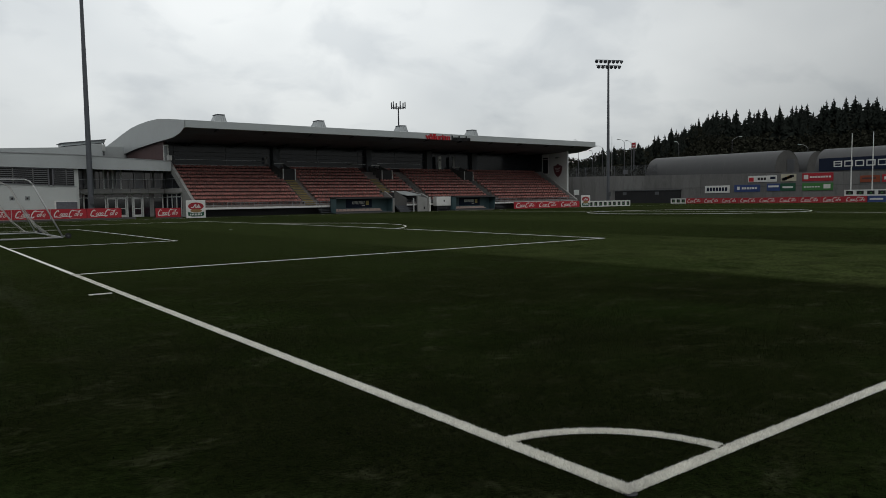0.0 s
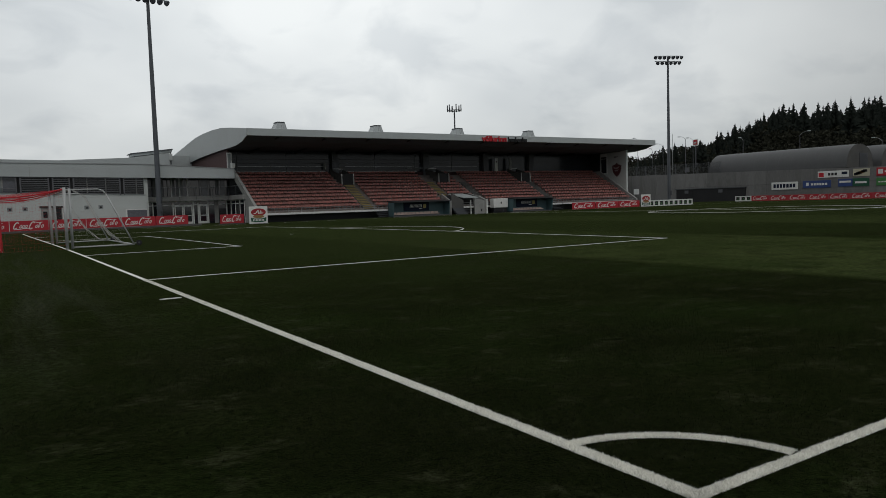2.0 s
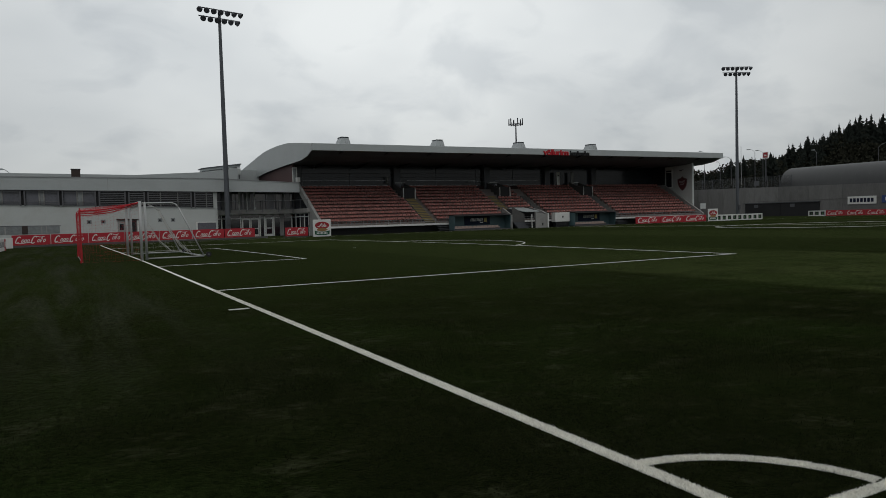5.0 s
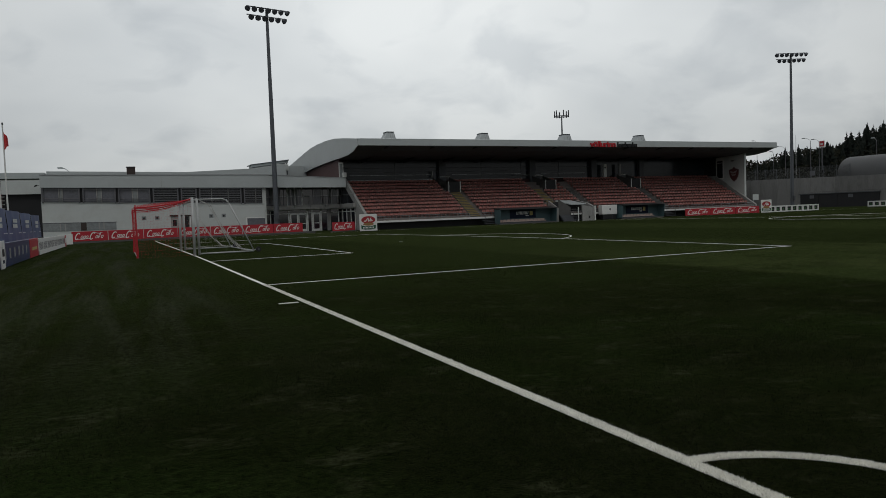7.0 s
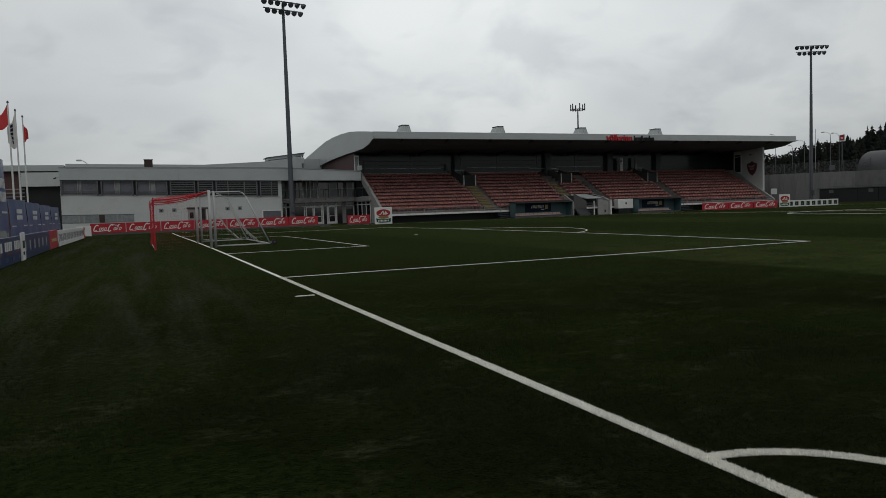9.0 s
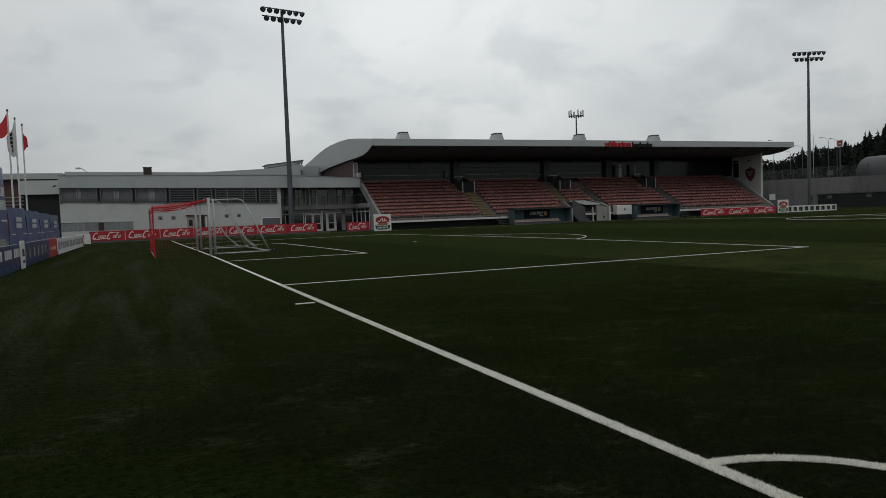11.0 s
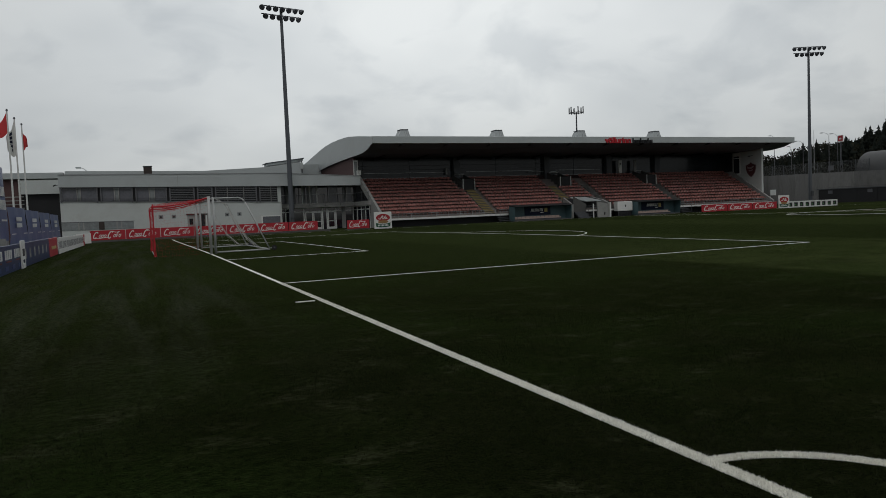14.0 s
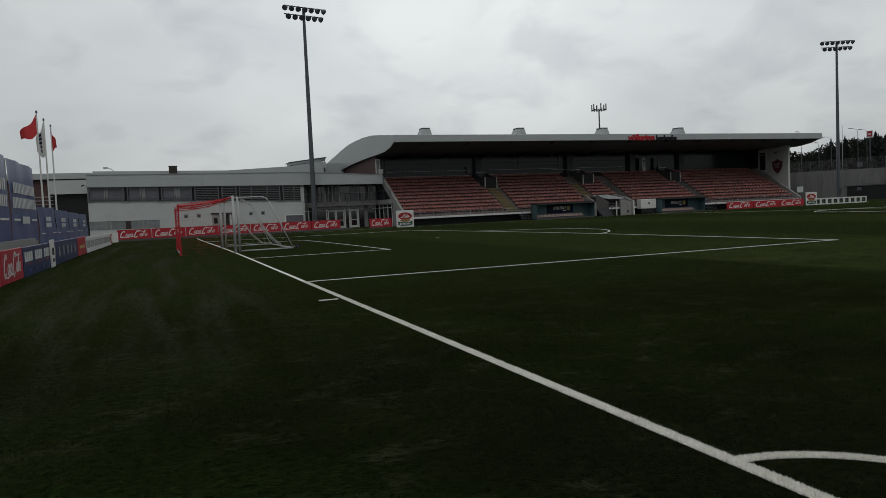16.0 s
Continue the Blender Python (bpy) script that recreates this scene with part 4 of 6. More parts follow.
for s, wd in ((0.345, 0.098), (0.447, 0.105), (0.630, 0.095)):
    f = wall_strip(lerp(D, E_, s), lerp(D, E_, s + wd), LOW, LOW, 1.92, 1.92, PAINT_WHITE, "entrance_door", out=0.12, thick=0.08, label="white framed glass door")
    wall_strip(lerp(D, E_, s + 0.013), lerp(D, E_, s + wd - 0.013), 0.08, 0.08, 1.80, 1.80, GLASS_ENTRY, "pane", out=0.135, thick=0.05, parent=f)
    wall_strip(lerp(D, E_, s + 0.016), lerp(D, E_, s + wd - 0.016), 0.72, 0.72, 0.80, 0.80, PAINT_WHITE, "door_rail", out=0.14, thick=0.05, parent=f)
for s in (0.556, 0.612, 0.728):
    wall_strip(lerp(D, E_, s), lerp(D, E_, s + 0.016), LOW, LOW, 2.42, 2.42, PAINT_WHITE, "door_post", out=0.10, thick=0.08)
# upper floor: dark panes, the white balcony doors, pale curtains
for s in (0.02, 0.105, 0.225, 0.27, 0.64, 0.76, 0.835, 0.985):
    wall_strip(lerp(D, E_, s), lerp(D, E_, s + 0.009), 2.95, 2.95, 5.2, 5.2, FRAME_GREY, "mullion", out=0.05, thick=0.06)
for s in (0.312, 0.405, 0.497):
    wall_strip(lerp(D, E_, s), lerp(D, E_, s + 0.016), 2.95, 2.95, 5.12, 5.12, PAINT_WHITE, "balcony_door_frame", out=0.09, thick=0.08)
wall_strip(lerp(D, E_, 0.312), lerp(D, E_, 0.513), 5.04, 5.02, 5.14, 5.12, PAINT_WHITE, "balcony_door_head", out=0.09, thick=0.08)
# the lighter glass panes here are painted reflections, not brighter rooms
for s, wd, mt in ((0.030, 0.07, GLASS_SKY_MID), (0.115, 0.05, CURTAIN), (0.165, 0.058, CURTAIN), (0.33, 0.03, CURTAIN), (0.375, 0.03, CURTAIN), (0.425, 0.028, CURTAIN), (0.46, 0.035, GLASS_SKY_MID), (0.85, 0.03, CURTAIN), (0.89, 0.06, GLASS_SKY_MID), (0.66, 0.09, GLASS_SKY_MID)):
    wall_strip(lerp(D, E_, s), lerp(D, E_, s + wd), 3.0, 3.0, 5.05, 5.0, mt, "upper_pane", out=0.02, thick=0.04)
# balcony front: glass sheets between slim posts under a handrail
for i in range(6):
    s = 0.005 + i * 0.195
    wall_strip(lerp(D, E_, s), lerp(D, E_, s + 0.005), 2.6, 2.6, 3.98, 3.98, METAL_DARK, "baluster", out=0.93, thick=0.04)
    wall_strip(lerp(D, E_, s + 0.006), lerp(D, E_, s + 0.008), 2.46, 2.46, 2.94, 2.94, CONCRETE_DARK, "slab_joint", out=0.904, thick=0.02)
wall_strip(D, E_, 3.94, 3.90, 3.99, 3.95, METAL, "handrail", out=0.93, thick=0.05)
# the glazed front turns the corner and runs along the side of the stand
GX = SX0 - 0.15
Mesh().box(GX - 0.05, GX - 0.003, 75.1, 80.4, LOW, 2.3).ob("side_glazing", GLASS_ENTRY, club, "dark glazing along the side of the stand")
Mesh().box(GX - 0.30, GX - 0.003, 74.9, 80.4, 2.40, 2.90).ob("balcony_slab", CONCRETE, club)
# flat dark sheet paints the shade of the space above the balcony
Mesh().prism([(75.7, 2.9), (80.4, 2.9), (80.4, 5.0), (79.3, 5.0)], 0, GX - 0.04, GX - 0.003).ob("balcony_shade", GLASS_DARK, club, "dark sheet for the shade over the balcony")
for y in (75.15, 76.75, 78.4, 80.1):
    Mesh().box(GX - 0.10, GX - 0.05, y - 0.05, y + 0.05, LOW, 2.40).ob("window_post", PAINT_WHITE, club)
for z in (1.93, 2.32):
    Mesh().box(GX - 0.10, GX - 0.05, 75.1, 80.4, z, z + 0.09).ob("transom", PAINT_WHITE, club)
Mesh().rod((GX - 0.2, 74.9, 3.95), (GX - 0.2, 80.4, 3.97), 0.025, sides=6).ob("handrail", METAL, club)
for y in (74.95, 77.6):
    Mesh().rod((GX - 0.2, y, 2.9), (GX - 0.2, y, 3.95), 0.02, sides=6).ob("baluster", METAL_DARK, club)
Mesh().soft_box(21.3, 21.75, 79.0, 79.9, 6.0, 6.55, 0.03).ob("parapet_box", PAINT_WHITE, club, "small white box at the head of the parapet")
wall_strip(lerp(A, B, 0.52), lerp(A, B, 0.521), 5.24, 5.24, 6.55, 6.55, CONCRETE, "panel_joint", out=0.254, thick=0.02)
wall_strip(lerp(A, B, 0.0), lerp(A, B, 1.0), 5.46, 4.94, 5.50, 4.98, FRAME_GREY, "fascia_drip", out=0.22, thick=0.3)
spot = wall_strip(lerp(A, B, -0.016), lerp(A, B, -0.002), 5.70, 5.70, 5.74, 5.74, METAL_DARK, "spotlight_arm", out=0.30, thick=0.10, label="small dark spotlight at the corner")
wall_strip(lerp(A, B, -0.022), lerp(A, B, -0.010), 5.58, 5.66, 5.70, 5.80, BLACK, "spotlight_head", out=0.36, thick=0.16, parent=spot)
# roof-top chimney and the darker wing beyond
Mesh().box(-1.75, -0.85, 87.6, 88.4, 6.4, 7.95).ob("chimney", BROWN, club, "dark brown chimney block")
Mesh().box(-1.80, -0.80, 87.55, 88.45, 7.95, 8.02).ob("chimney_cap", METAL_DARK, club)
wing = thing("rear_wing", (-16, 90, LOW), "low maroon and white wing behind the clubhouse", "building")
Mesh().box(-30, -14.5, 90, 96, LOW, 6.9).ob("maroon_wall", MAROON, wing)
Mesh().box(-14.5, -10.2, 89.6, 90, 5.2, 6.75).ob("white_band", PLASTER_WHITE, wing, "white plastered band")
# closed black panel; the opening's shade is its colour
Mesh().box(-14.5, -10.2, 90.2, 90.5, LOW, 5.2).ob("opening_shade", BLACK, wing, "black panel for the shade in the opening")
Mesh().box(-30, -10.2, 89.5, 96, 6.9, 7.55).ob("roof_edge", CLAD, wing, "pale metal roof edge")
# plain bars in place of white lettering on the wall; no pipework
for i in range(4):
    Mesh().box(-16.2, -14.2, 89.3, 89.5, 3.6 + i * 0.42, 3.70 + i * 0.42).ob("pipe", CONCRETE, wing, "pale bar standing for white wall letters")


# ---------------------------------------------------------------- advertising boards
def swash_marks(m, w, h):
    """Plain leaning shapes: two large open rings, small ovals after each, a tail below and one above."""
    def ring(u, cz, rx, rz, a0, a1, thick, k=18):
        cx, lean, arc = (u - 0.5) * w, 0.42, []
        for i in range(k + 1):
            a = radians(a0 + (a1 - a0) * i / k)
            arc.append((cx + rx * math.cos(a) + lean * rz * math.sin(a), cz * h + rz * math.sin(a)))
        m.ribbon(arc, thick, -0.001, 0.006)
    for u, tall in ((0.165, 0.31), (0.570, 0.34)):
        ring(u, 0.53, 0.15, tall * h, 45, 315, 0.085)
    for u in (0.282, 0.352, 0.424, 0.688, 0.838):
        ring(u, 0.43, 0.080, 0.135 * h, 0, 360, 0.052)
    ring(0.764, 0.56, 0.045, 0.27 * h, 0, 360, 0.042)
    m.ribbon([(-0.355 * w, 0.30 * h), (-0.325 * w, 0.21 * h), (-0.25 * w, 0.19 * h), (-0.15 * w, 0.25 * h), (-0.04 * w, 0.27 * h), (0.02 * w, 0.24 * h)], 0.055, -0.001, 0.006)
    m.ribbon([(0.06 * w, 0.80 * h), (0.13 * w, 0.88 * h), (0.21 * w, 0.79 * h), (0.29 * w, 0.77 * h), (0.34 * w, 0.83 * h)], 0.05, -0.001, 0.006)


def script_board(width=3.05, h=0.93):
    """A red perimeter board that faces -y, with a white looping mark."""
    b = thing("advertising_board", (0, 0, 0), "red perimeter board with a white looping script mark", "advertising board", "perimeter boards")
    Mesh().soft_box(-width / 2 + 0.01, width / 2 - 0.01, 0, 0.06, 0.02, h, 0.01).ob("panel", AD_RED, b)
    m = Mesh()
    swash_marks(m, width, h)
    m.ob("script_mark", AD_WHITE, b)
    for x in (-width / 2 + 0.3, width / 2 - 0.3):
        Mesh().box(x - 0.03, x + 0.03, 0.06, 0.10, 0.0, h).ob("stake", METAL, b)
    return b


def plain_board(width, h, mat, label, marks=(), name="advertising_board", group="perimeter boards", depth=0.06):
    """A board that faces -y; marks are boxes (x0, x1, z0, z1, material)."""
    b = thing(name, (0, 0, 0), label, "advertising board", group)
    Mesh().soft_box(-width / 2, width / 2, 0, depth, 0.0, h, 0.012).ob("panel", mat, b)
    for x0, x1, z0, z1, mm in marks:
        Mesh().box(x0, x1, -0.008, 0, z0, z1).ob("mark", mm, b)
    return b


board = script_board()
board.matrix_basis = pose(-5.40, 71.9, -0.02)
for i in range(1, 7):
    copy_thing(board, pose(-5.40 + 3.08 * i, 71.9, -0.02))
copy_thing(board, pose(18.75, 71.0, -0.10) @ Matrix.Diagonal((0.8, 1, 1, 1)))
for i in range(3):
    copy_thing(board, pose(66.0 + 4.4 * i, 69.0, LOW) @ Matrix.Diagonal((1.42, 1, 1, 1)))
for i in range(9):
    copy_thing(board, pose(111, 72.3 - 3.4 * i, ground_z(72.3 - 3.4 * i), rz=-90) @ Matrix.Diagonal((1.1, 1, 1, 1)))
for i in range(3):
    copy_thing(board, pose(-6.8, 20.7 - 3.1 * i, 0, rz=90))
kerb = Mesh().box(-7.2, 15.9, 71.8, 72.4, LOW - 0.1, -0.02)
structure(kerb, "kerb", CONCRETE_DARK, "low dark concrete kerb below the boards", "kerb")
Mesh().box(17.4, 20.1, 70.9, 71.4, LOW - 0.1, -0.10).ob("kerb", CONCRETE_DARK)
tagged(bpy.data.objects["kerb.001"], "low dark concrete kerb", "kerb", kind="structure")


SIGN_RED = material("sign_red", (0.33, 0.02, 0.028), 0.5, 0.12, 1.0, 20.0)


def picture_sign(label, w=1.92, h=1.76):
    """A free-standing white sign with a red oval, a bun-coloured band and a green ribbon."""
    b = thing("standing_sign", (0, 0, 0), label, "sign", "standing signs")
    Mesh().soft_box(-w / 2, w / 2, 0, 0.08, 0.0, h, 0.02).ob("panel", AD_WHITE, b)
    Mesh().disc(0, h * 0.66, w * 0.40, h * 0.22, 0, 0.012).ob("oval", SIGN_RED, b, "red oval")
    Mesh().disc(0, h * 0.41, w * 0.30, h * 0.09, 0, 0.016).ob("bun", BUN, b, "tan oval")
    pts = [(-w * 0.42, h * 0.36), (-w * 0.2, h * 0.30), (w * 0.2, h * 0.30), (w * 0.42, h * 0.36), (w * 0.40, h * 0.14), (w * 0.2, h * 0.09), (-w * 0.2, h * 0.09), (-w * 0.40, h * 0.14)]
    Mesh().prism(pts, 1, -0.02, 0.0).ob("ribbon", AD_GREEN_DARK, b, "dark green ribbon")
    m = Mesh()
    m.ribbon([(-w * 0.25, h * 0.60), (-w * 0.16, h * 0.58), (-w * 0.04, h * 0.76), (w * 0.0, h * 0.76), (-w * 0.01, h * 0.58), (w * 0.05, h * 0.60)], 0.085, -0.012, 0.006)
    m.ribbon([(w * 0.06, h * 0.60), (w * 0.14, h * 0.77), (w * 0.11, h * 0.58), (w * 0.16, h * 0.60)], 0.07, -0.012, 0.006)
    m.ribbon([(w * 0.19, h * 0.69), (w * 0.18, h * 0.59), (w * 0.25, h * 0.62)], 0.07, -0.012, 0.006)
    m.ob("white_strokes", AD_WHITE, b)
    for k in range(8):
        Mesh().box(w * (-0.31 + 0.078 * k), w * (-0.265 + 0.078 * k), -0.028, -0.02, h * 0.155, h * 0.255).ob("ribbon_bar", AD_WHITE, b)
    for x in (-w * 0.35, w * 0.35):
        Mesh().rod((x, 0.1, h * 0.7), (x, 0.75, 0.02), 0.02, sides=6).ob("prop", METAL, b)
    return b


sign = picture_sign("white standing sign with a red oval and green ribbon")
sign.matrix_basis = pose(20.85, 69.0, LOW - 0.02)
copy_thing(sign, pose(78.2, 68.9, LOW - 0.02, rz=-12) @ Matrix.Diagonal((0.86, 1, 1.0, 1)))


# ---------------------------------------------------------------- white block fences
def block_fence(n, pitch, group="white block fences"):
    """A run of joined white plastic fence blocks with square openings, faces -y."""
    f = thing("block_fence", (0, 0, 0), "white plastic block fence with a row of dark square openings", "fence", group)
    for i in range(n):
        x = i * pitch
        m = Mesh()
        m.box(x, x + pitch - 0.02, 0, 0.25, 0, 0.20)
        m.box(x, x + pitch - 0.02, 0, 0.25, 0.76, 0.93)
        m.box(x, x + pitch * 0.15, 0, 0.25, 0.20, 0.76)
        m.box(x + pitch * 0.85, x + pitch - 0.02, 0, 0.25, 0.20, 0.76)
        u = m.ob("block", PAINT_WHITE, f)
        Mesh().box(x + pitch * 0.15, x + pitch * 0.85, 0.10, 0.14, 0.20, 0.76).ob("panel", BLACK, u, "dark panel")
        Mesh().prism([(x + pitch * 0.36, 0.34), (x + pitch * 0.64, 0.34), (x + pitch * 0.5, 0.62)], 1, 0.09, 0.10).ob("panel_mark", AD_GREEN, u)
    return f


block_fence(9, 1.08).matrix_basis = pose(79.0, 69.0, LOW - 0.06)
block_fence(3, 1.05).matrix_basis = pose(111, 77.2, LOW, rz=-90)
block_fence(4, 1.5).matrix_basis = pose(112.2, 47.3, 0.9, rz=-90)
structure(Mesh().box(112.15, 112.9, 41.0, 47.4, -0.2, 0.9), "plinth", CONCRETE_DARK, "low concrete plinth behind the far boards", "plinth")
# slatted white crowd barriers behind the goal line
for i in range(8):
    y0 = 41.2 + i * 2.42
    g = thing("crowd_barrier", (-6.8, y0, 0), "white slatted plastic crowd barrier", "barrier", "crowd barriers")
    Mesh().box(-6.86, -6.76, y0, y0 + 2.36, 0.75 + ground_z(y0), 0.92 + ground_z(y0)).ob("top_rail", PAINT_WHITE, g)
    Mesh().box(-6.86, -6.76, y0, y0 + 2.36, 0.05 + ground_z(y0), 0.26 + ground_z(y0)).ob("bottom_rail", PAINT_WHITE, g)
    pan = Mesh().box(-6.84, -6.78, y0, y0 + 2.36, 0.05 + ground_z(y0), 0.8 + ground_z(y0)).ob("panel", PAINT_WHITE, g)
    for k in range(5):
        Mesh().box(-6.78, -6.772, y0 + 0.22 + k * 0.44, y0 + 0.38 + k * 0.44, ground_z(y0) + 0.30, 0.70 + ground_z(y0)).ob("slot", FRAME_GREY, pan, "dark slot")
b = plain_board(1.6, 0.9, AD_RED, "faded red end board beside the white barriers", [(-0.5, 0.5, 0.3, 0.7, AD_WHITE)])
b.matrix_basis = pose(-6.8, 61.8, -0.16, rz=90)
b = plain_board(1.2, 0.9, AD_WHITE, "plain white corner board", [])
b.matrix_basis = pose(-7.3, 69.5, -0.18, rz=0)
# boards along the goal line side, from near to far
marks = [(-2.72 + k * 1.9 + i * 0.37 + a, -2.72 + k * 1.9 + i * 0.37 + a + 0.11, 0.46, 0.76, AD_WHITE) for k in range(3) for i in range(4) for a in (0.0, 0.16)]
marks += [(-2.5 + k * 1.9, -1.5 + k * 1.9, 0.36, 0.40, AD_ORANGE) for k in range(3)] + [(-2.3 + k * 1.4, -1.7 + k * 1.4, 0.10, 0.24, AD_BLUE) for k in range(4)]
b = plain_board(5.9, 0.92, AD_DEEP, "deep blue board with white block marks and paler shapes", marks)
b.matrix_basis = pose(-6.8, 25.3, 0, rz=90)
b = plain_board(0.85, 1.02, AD_WHITE, "small white upright sign with a dark block", [(-0.25, 0.25, 0.45, 0.72, BLACK), (-0.2, 0.2, 0.2, 0.32, AD_NAVY)])
b.matrix_basis = pose(-6.72, 28.0, 0, rz=90)
b = plain_board(8.6, 0.92, AD_DEEP, "deep blue board with faded grey block marks", [(-3.9 + i * 1.35, -3.9 + i * 1.35 + 0.34, 0.3, 0.68, CONCRETE) for i in range(6)])
b.matrix_basis = pose(-6.8, 32.8, 0, rz=90)
b = plain_board(3.8, 0.92, AD_RED, "faded red board with a pale mark", [(-1.0, 1.2, 0.35, 0.5, AD_YELLOW)])
b.matrix_basis = pose(-6.8, 39.1, -0.01, rz=90)
# further boards at the far end
b = plain_board(2.5, 0.93, AD_BLUE, "blue perimeter board with a pale bar", [(-0.9, 0.9, 0.35, 0.6, AD_WHITE)])
b.matrix_basis = pose(111, 42.3, -0.04, rz=-90)
b = plain_board(4.0, 0.93, AD_RED, "dark red perimeter board with a pale bar", [(-1.2, 0.2, 0.35, 0.6, AD_WHITE)])
b.matrix_basis = pose(111, 38.9, -0.03, rz=-90)


# ---------------------------------------------------------------- blue banners and flags
def banner(y0, y1, z0, z1, x=-9.0, rows=2):
    """A blue printed banner on a wire fence, faces the pitch."""
    b = thing("fence_banner", (x, (y0 + y1) / 2, z0), "blue printed banner with pale bars stretched on a fence", "banner", "blue banners")
    n = 8
    v, f = [], []
    for i in range(n + 1):
        y = y0 + (y1 - y0) * i / n
        for j in range(5):
            z = z0 + (z1 - z0) * j / 4
            v.append((x + 0.05 * math.sin(i * 1.7 + j), y, z))
    for i in range(n):
        for j in range(4):
            f.append((i * 5 + j, (i + 1) * 5 + j, (i + 1) * 5 + j + 1, i * 5 + j + 1))
    Mesh().add(v, f).ob("sheet", AD_BLUE, b, smooth=True)
    L, H = y1 - y0, z1 - z0
    if rows == 2:
        lines = ((0.10, 0.92, 0.60, 0.73, 8), (0.06, 0.94, 0.42, 0.55, 9), (0.36, 0.64, 0.23, 0.32, 5))
    else:
        lines = ((0.34, 0.66, 0.62, 0.74, 6), (0.34, 0.66, 0.45, 0.57, 6))
    for s, e, lo, hi, k in lines:
        for i in range(k):
            a = y0 + L * (s + (e - s) * i / k)
            w = L * (e - s) / k * 0.78
            for part_ in (0.0, 0.64):
                Mesh().box(x + 0.06, x + 0.075, a + w * part_, a + w * (part_ + 0.34), z0 + H * lo, z0 + H * hi).ob("bar", AD_WHITE, b)
    for s in (0.06, 0.72):
        Mesh().box(x + 0.06, x + 0.07, y0 + L * s, y0 + L * (s + 0.22), z0 + H * 0.265, z0 + H * 0.29).ob("rule", AD_WHITE, b)
    for y in (y0, (y0 + y1) / 2, y1):
        Mesh().rod((x - 0.08, y, ground_z(y)), (x - 0.08, y, z1 - 0.03), 0.04, sides=6).ob("post", METAL, b)
    return b


banner(25.5, 33.5, 0.85, 4.66)
banner(33.8, 40.7, 0.85, 4.6)
for i in range(4):
    banner(41.2 + i * 6.6, 47.72 + i * 6.6, 0.6, 2.62 - 0.06 * i, rows=1)
structure(Mesh().box(-8.75, -8.55, 12, 37, 0, 1.0), "low_wall", CONCRETE, "low pale block wall behind the boards", "wall")
fence = thing("wire_fence", (-9.1, 40, 0), "dark wire mesh fence behind the goal", "fence")
for i in range(20):
    y = 20 + i * 2.5
    Mesh().rod((-9.1, y, ground_z(y)), (-9.1, y, 2.35 if y > 40 else 4.2), 0.03, sides=6).ob("post", METAL_DARK, fence)
m = Mesh()
for z in (0.1, 0.5, 0.8):
    m.rod((-9.1, 20, z - 0.05), (-9.1, 67.5, z - 0.15), 0.012, sides=4)
m.ob("wire", METAL_DARK, fence)


def flag_mesh(x, y, z, length, drop, sway, droop, way=1):
    """A cloth that hangs from its pole edge, blown towards -x with folds."""
    v, f = [], []
    for i in range(9):
        s = i / 8
        for j in range(6):
            t = j / 5
            px = x - way * length * s * math.cos(droop)
            py = y + sway * math.sin(s * 6 + t * 1.5) * s
            pz = z - drop * t * (1 - 0.6 * s) - length * s * math.sin(droop) - 0.15 * math.sin(s * 5)
            v.append((px, py, pz))
    for i in range(8):
        for j in range(5):
            f.append((i * 6 + j, (i + 1) * 6 + j, (i + 1) * 6 + j + 1, i * 6 + j + 1))
    return Mesh().add(v, f)


for x, y, h, mat, ln, drop, droop, lab in ((-9.35, 45.9, 8.25, FLAG_RED, 1.45, 1.15, 0.92, "red"), (-9.35, 48.6, 8.15, FLAG_WHITE, 1.25, 2.1, 1.2, "white"), (-9.35, 51.6, 8.15, FLAG_RED, 0.95, 1.35, 1.25, "red")):
    p = thing("flagpole", (x, y, ground_z(y)), "white flagpole with a %s flag hanging in the breeze" % lab, "flagpole", "flagpoles")
    Mesh().rod((x, y, ground_z(y)), (x, y, h), 0.065, 0.035).ob("pole", PAINT_WHITE, p)
    Mesh().rod((x, y, h), (x, y, h + 0.12), 0.07, 0.04).ob("finial", METAL_DARK, p)
    fl = flag_mesh(x - 0.04, y, h - 0.1, ln, drop, 0.18, droop, -1 if y > 50 else 1).ob("flag", mat, p, smooth=True)
    if lab == "white":
        def cloth(s, t):
            return (x - 0.04 - ln * s * math.cos(droop), y + 0.18 * math.sin(s * 6 + t * 1.5) * s - 0.03, h - 0.1 - drop * t * (1 - 0.6 * s) - ln * s * math.sin(droop) - 0.15 * math.sin(s * 5))
        for k in range(5):
            s0, t0 = 0.30, 0.10 + k * 0.155
            Mesh().add([cloth(s0, t0), cloth(s0 + 0.45, t0), cloth(s0 + 0.45, t0 + 0.11), cloth(s0, t0 + 0.11)], [(0, 1, 2, 3)]).ob("flag_bar", AD_NAVY, fl, "navy bar")
for y in (46.7, 43.7):
    p = thing("flagpole", (113, y, -0.05), "bare white flagpole in front of the concrete wall", "flagpole", "bare flagpoles")
    Mesh().rod((113, y, -0.06), (113, y, 10.2), 0.11, 0.06).ob("pole", PAINT_WHITE, p)
    Mesh().rod((113, y, 10.2), (113, y, 10.4), 0.09, 0.05).ob("finial", METAL, p)


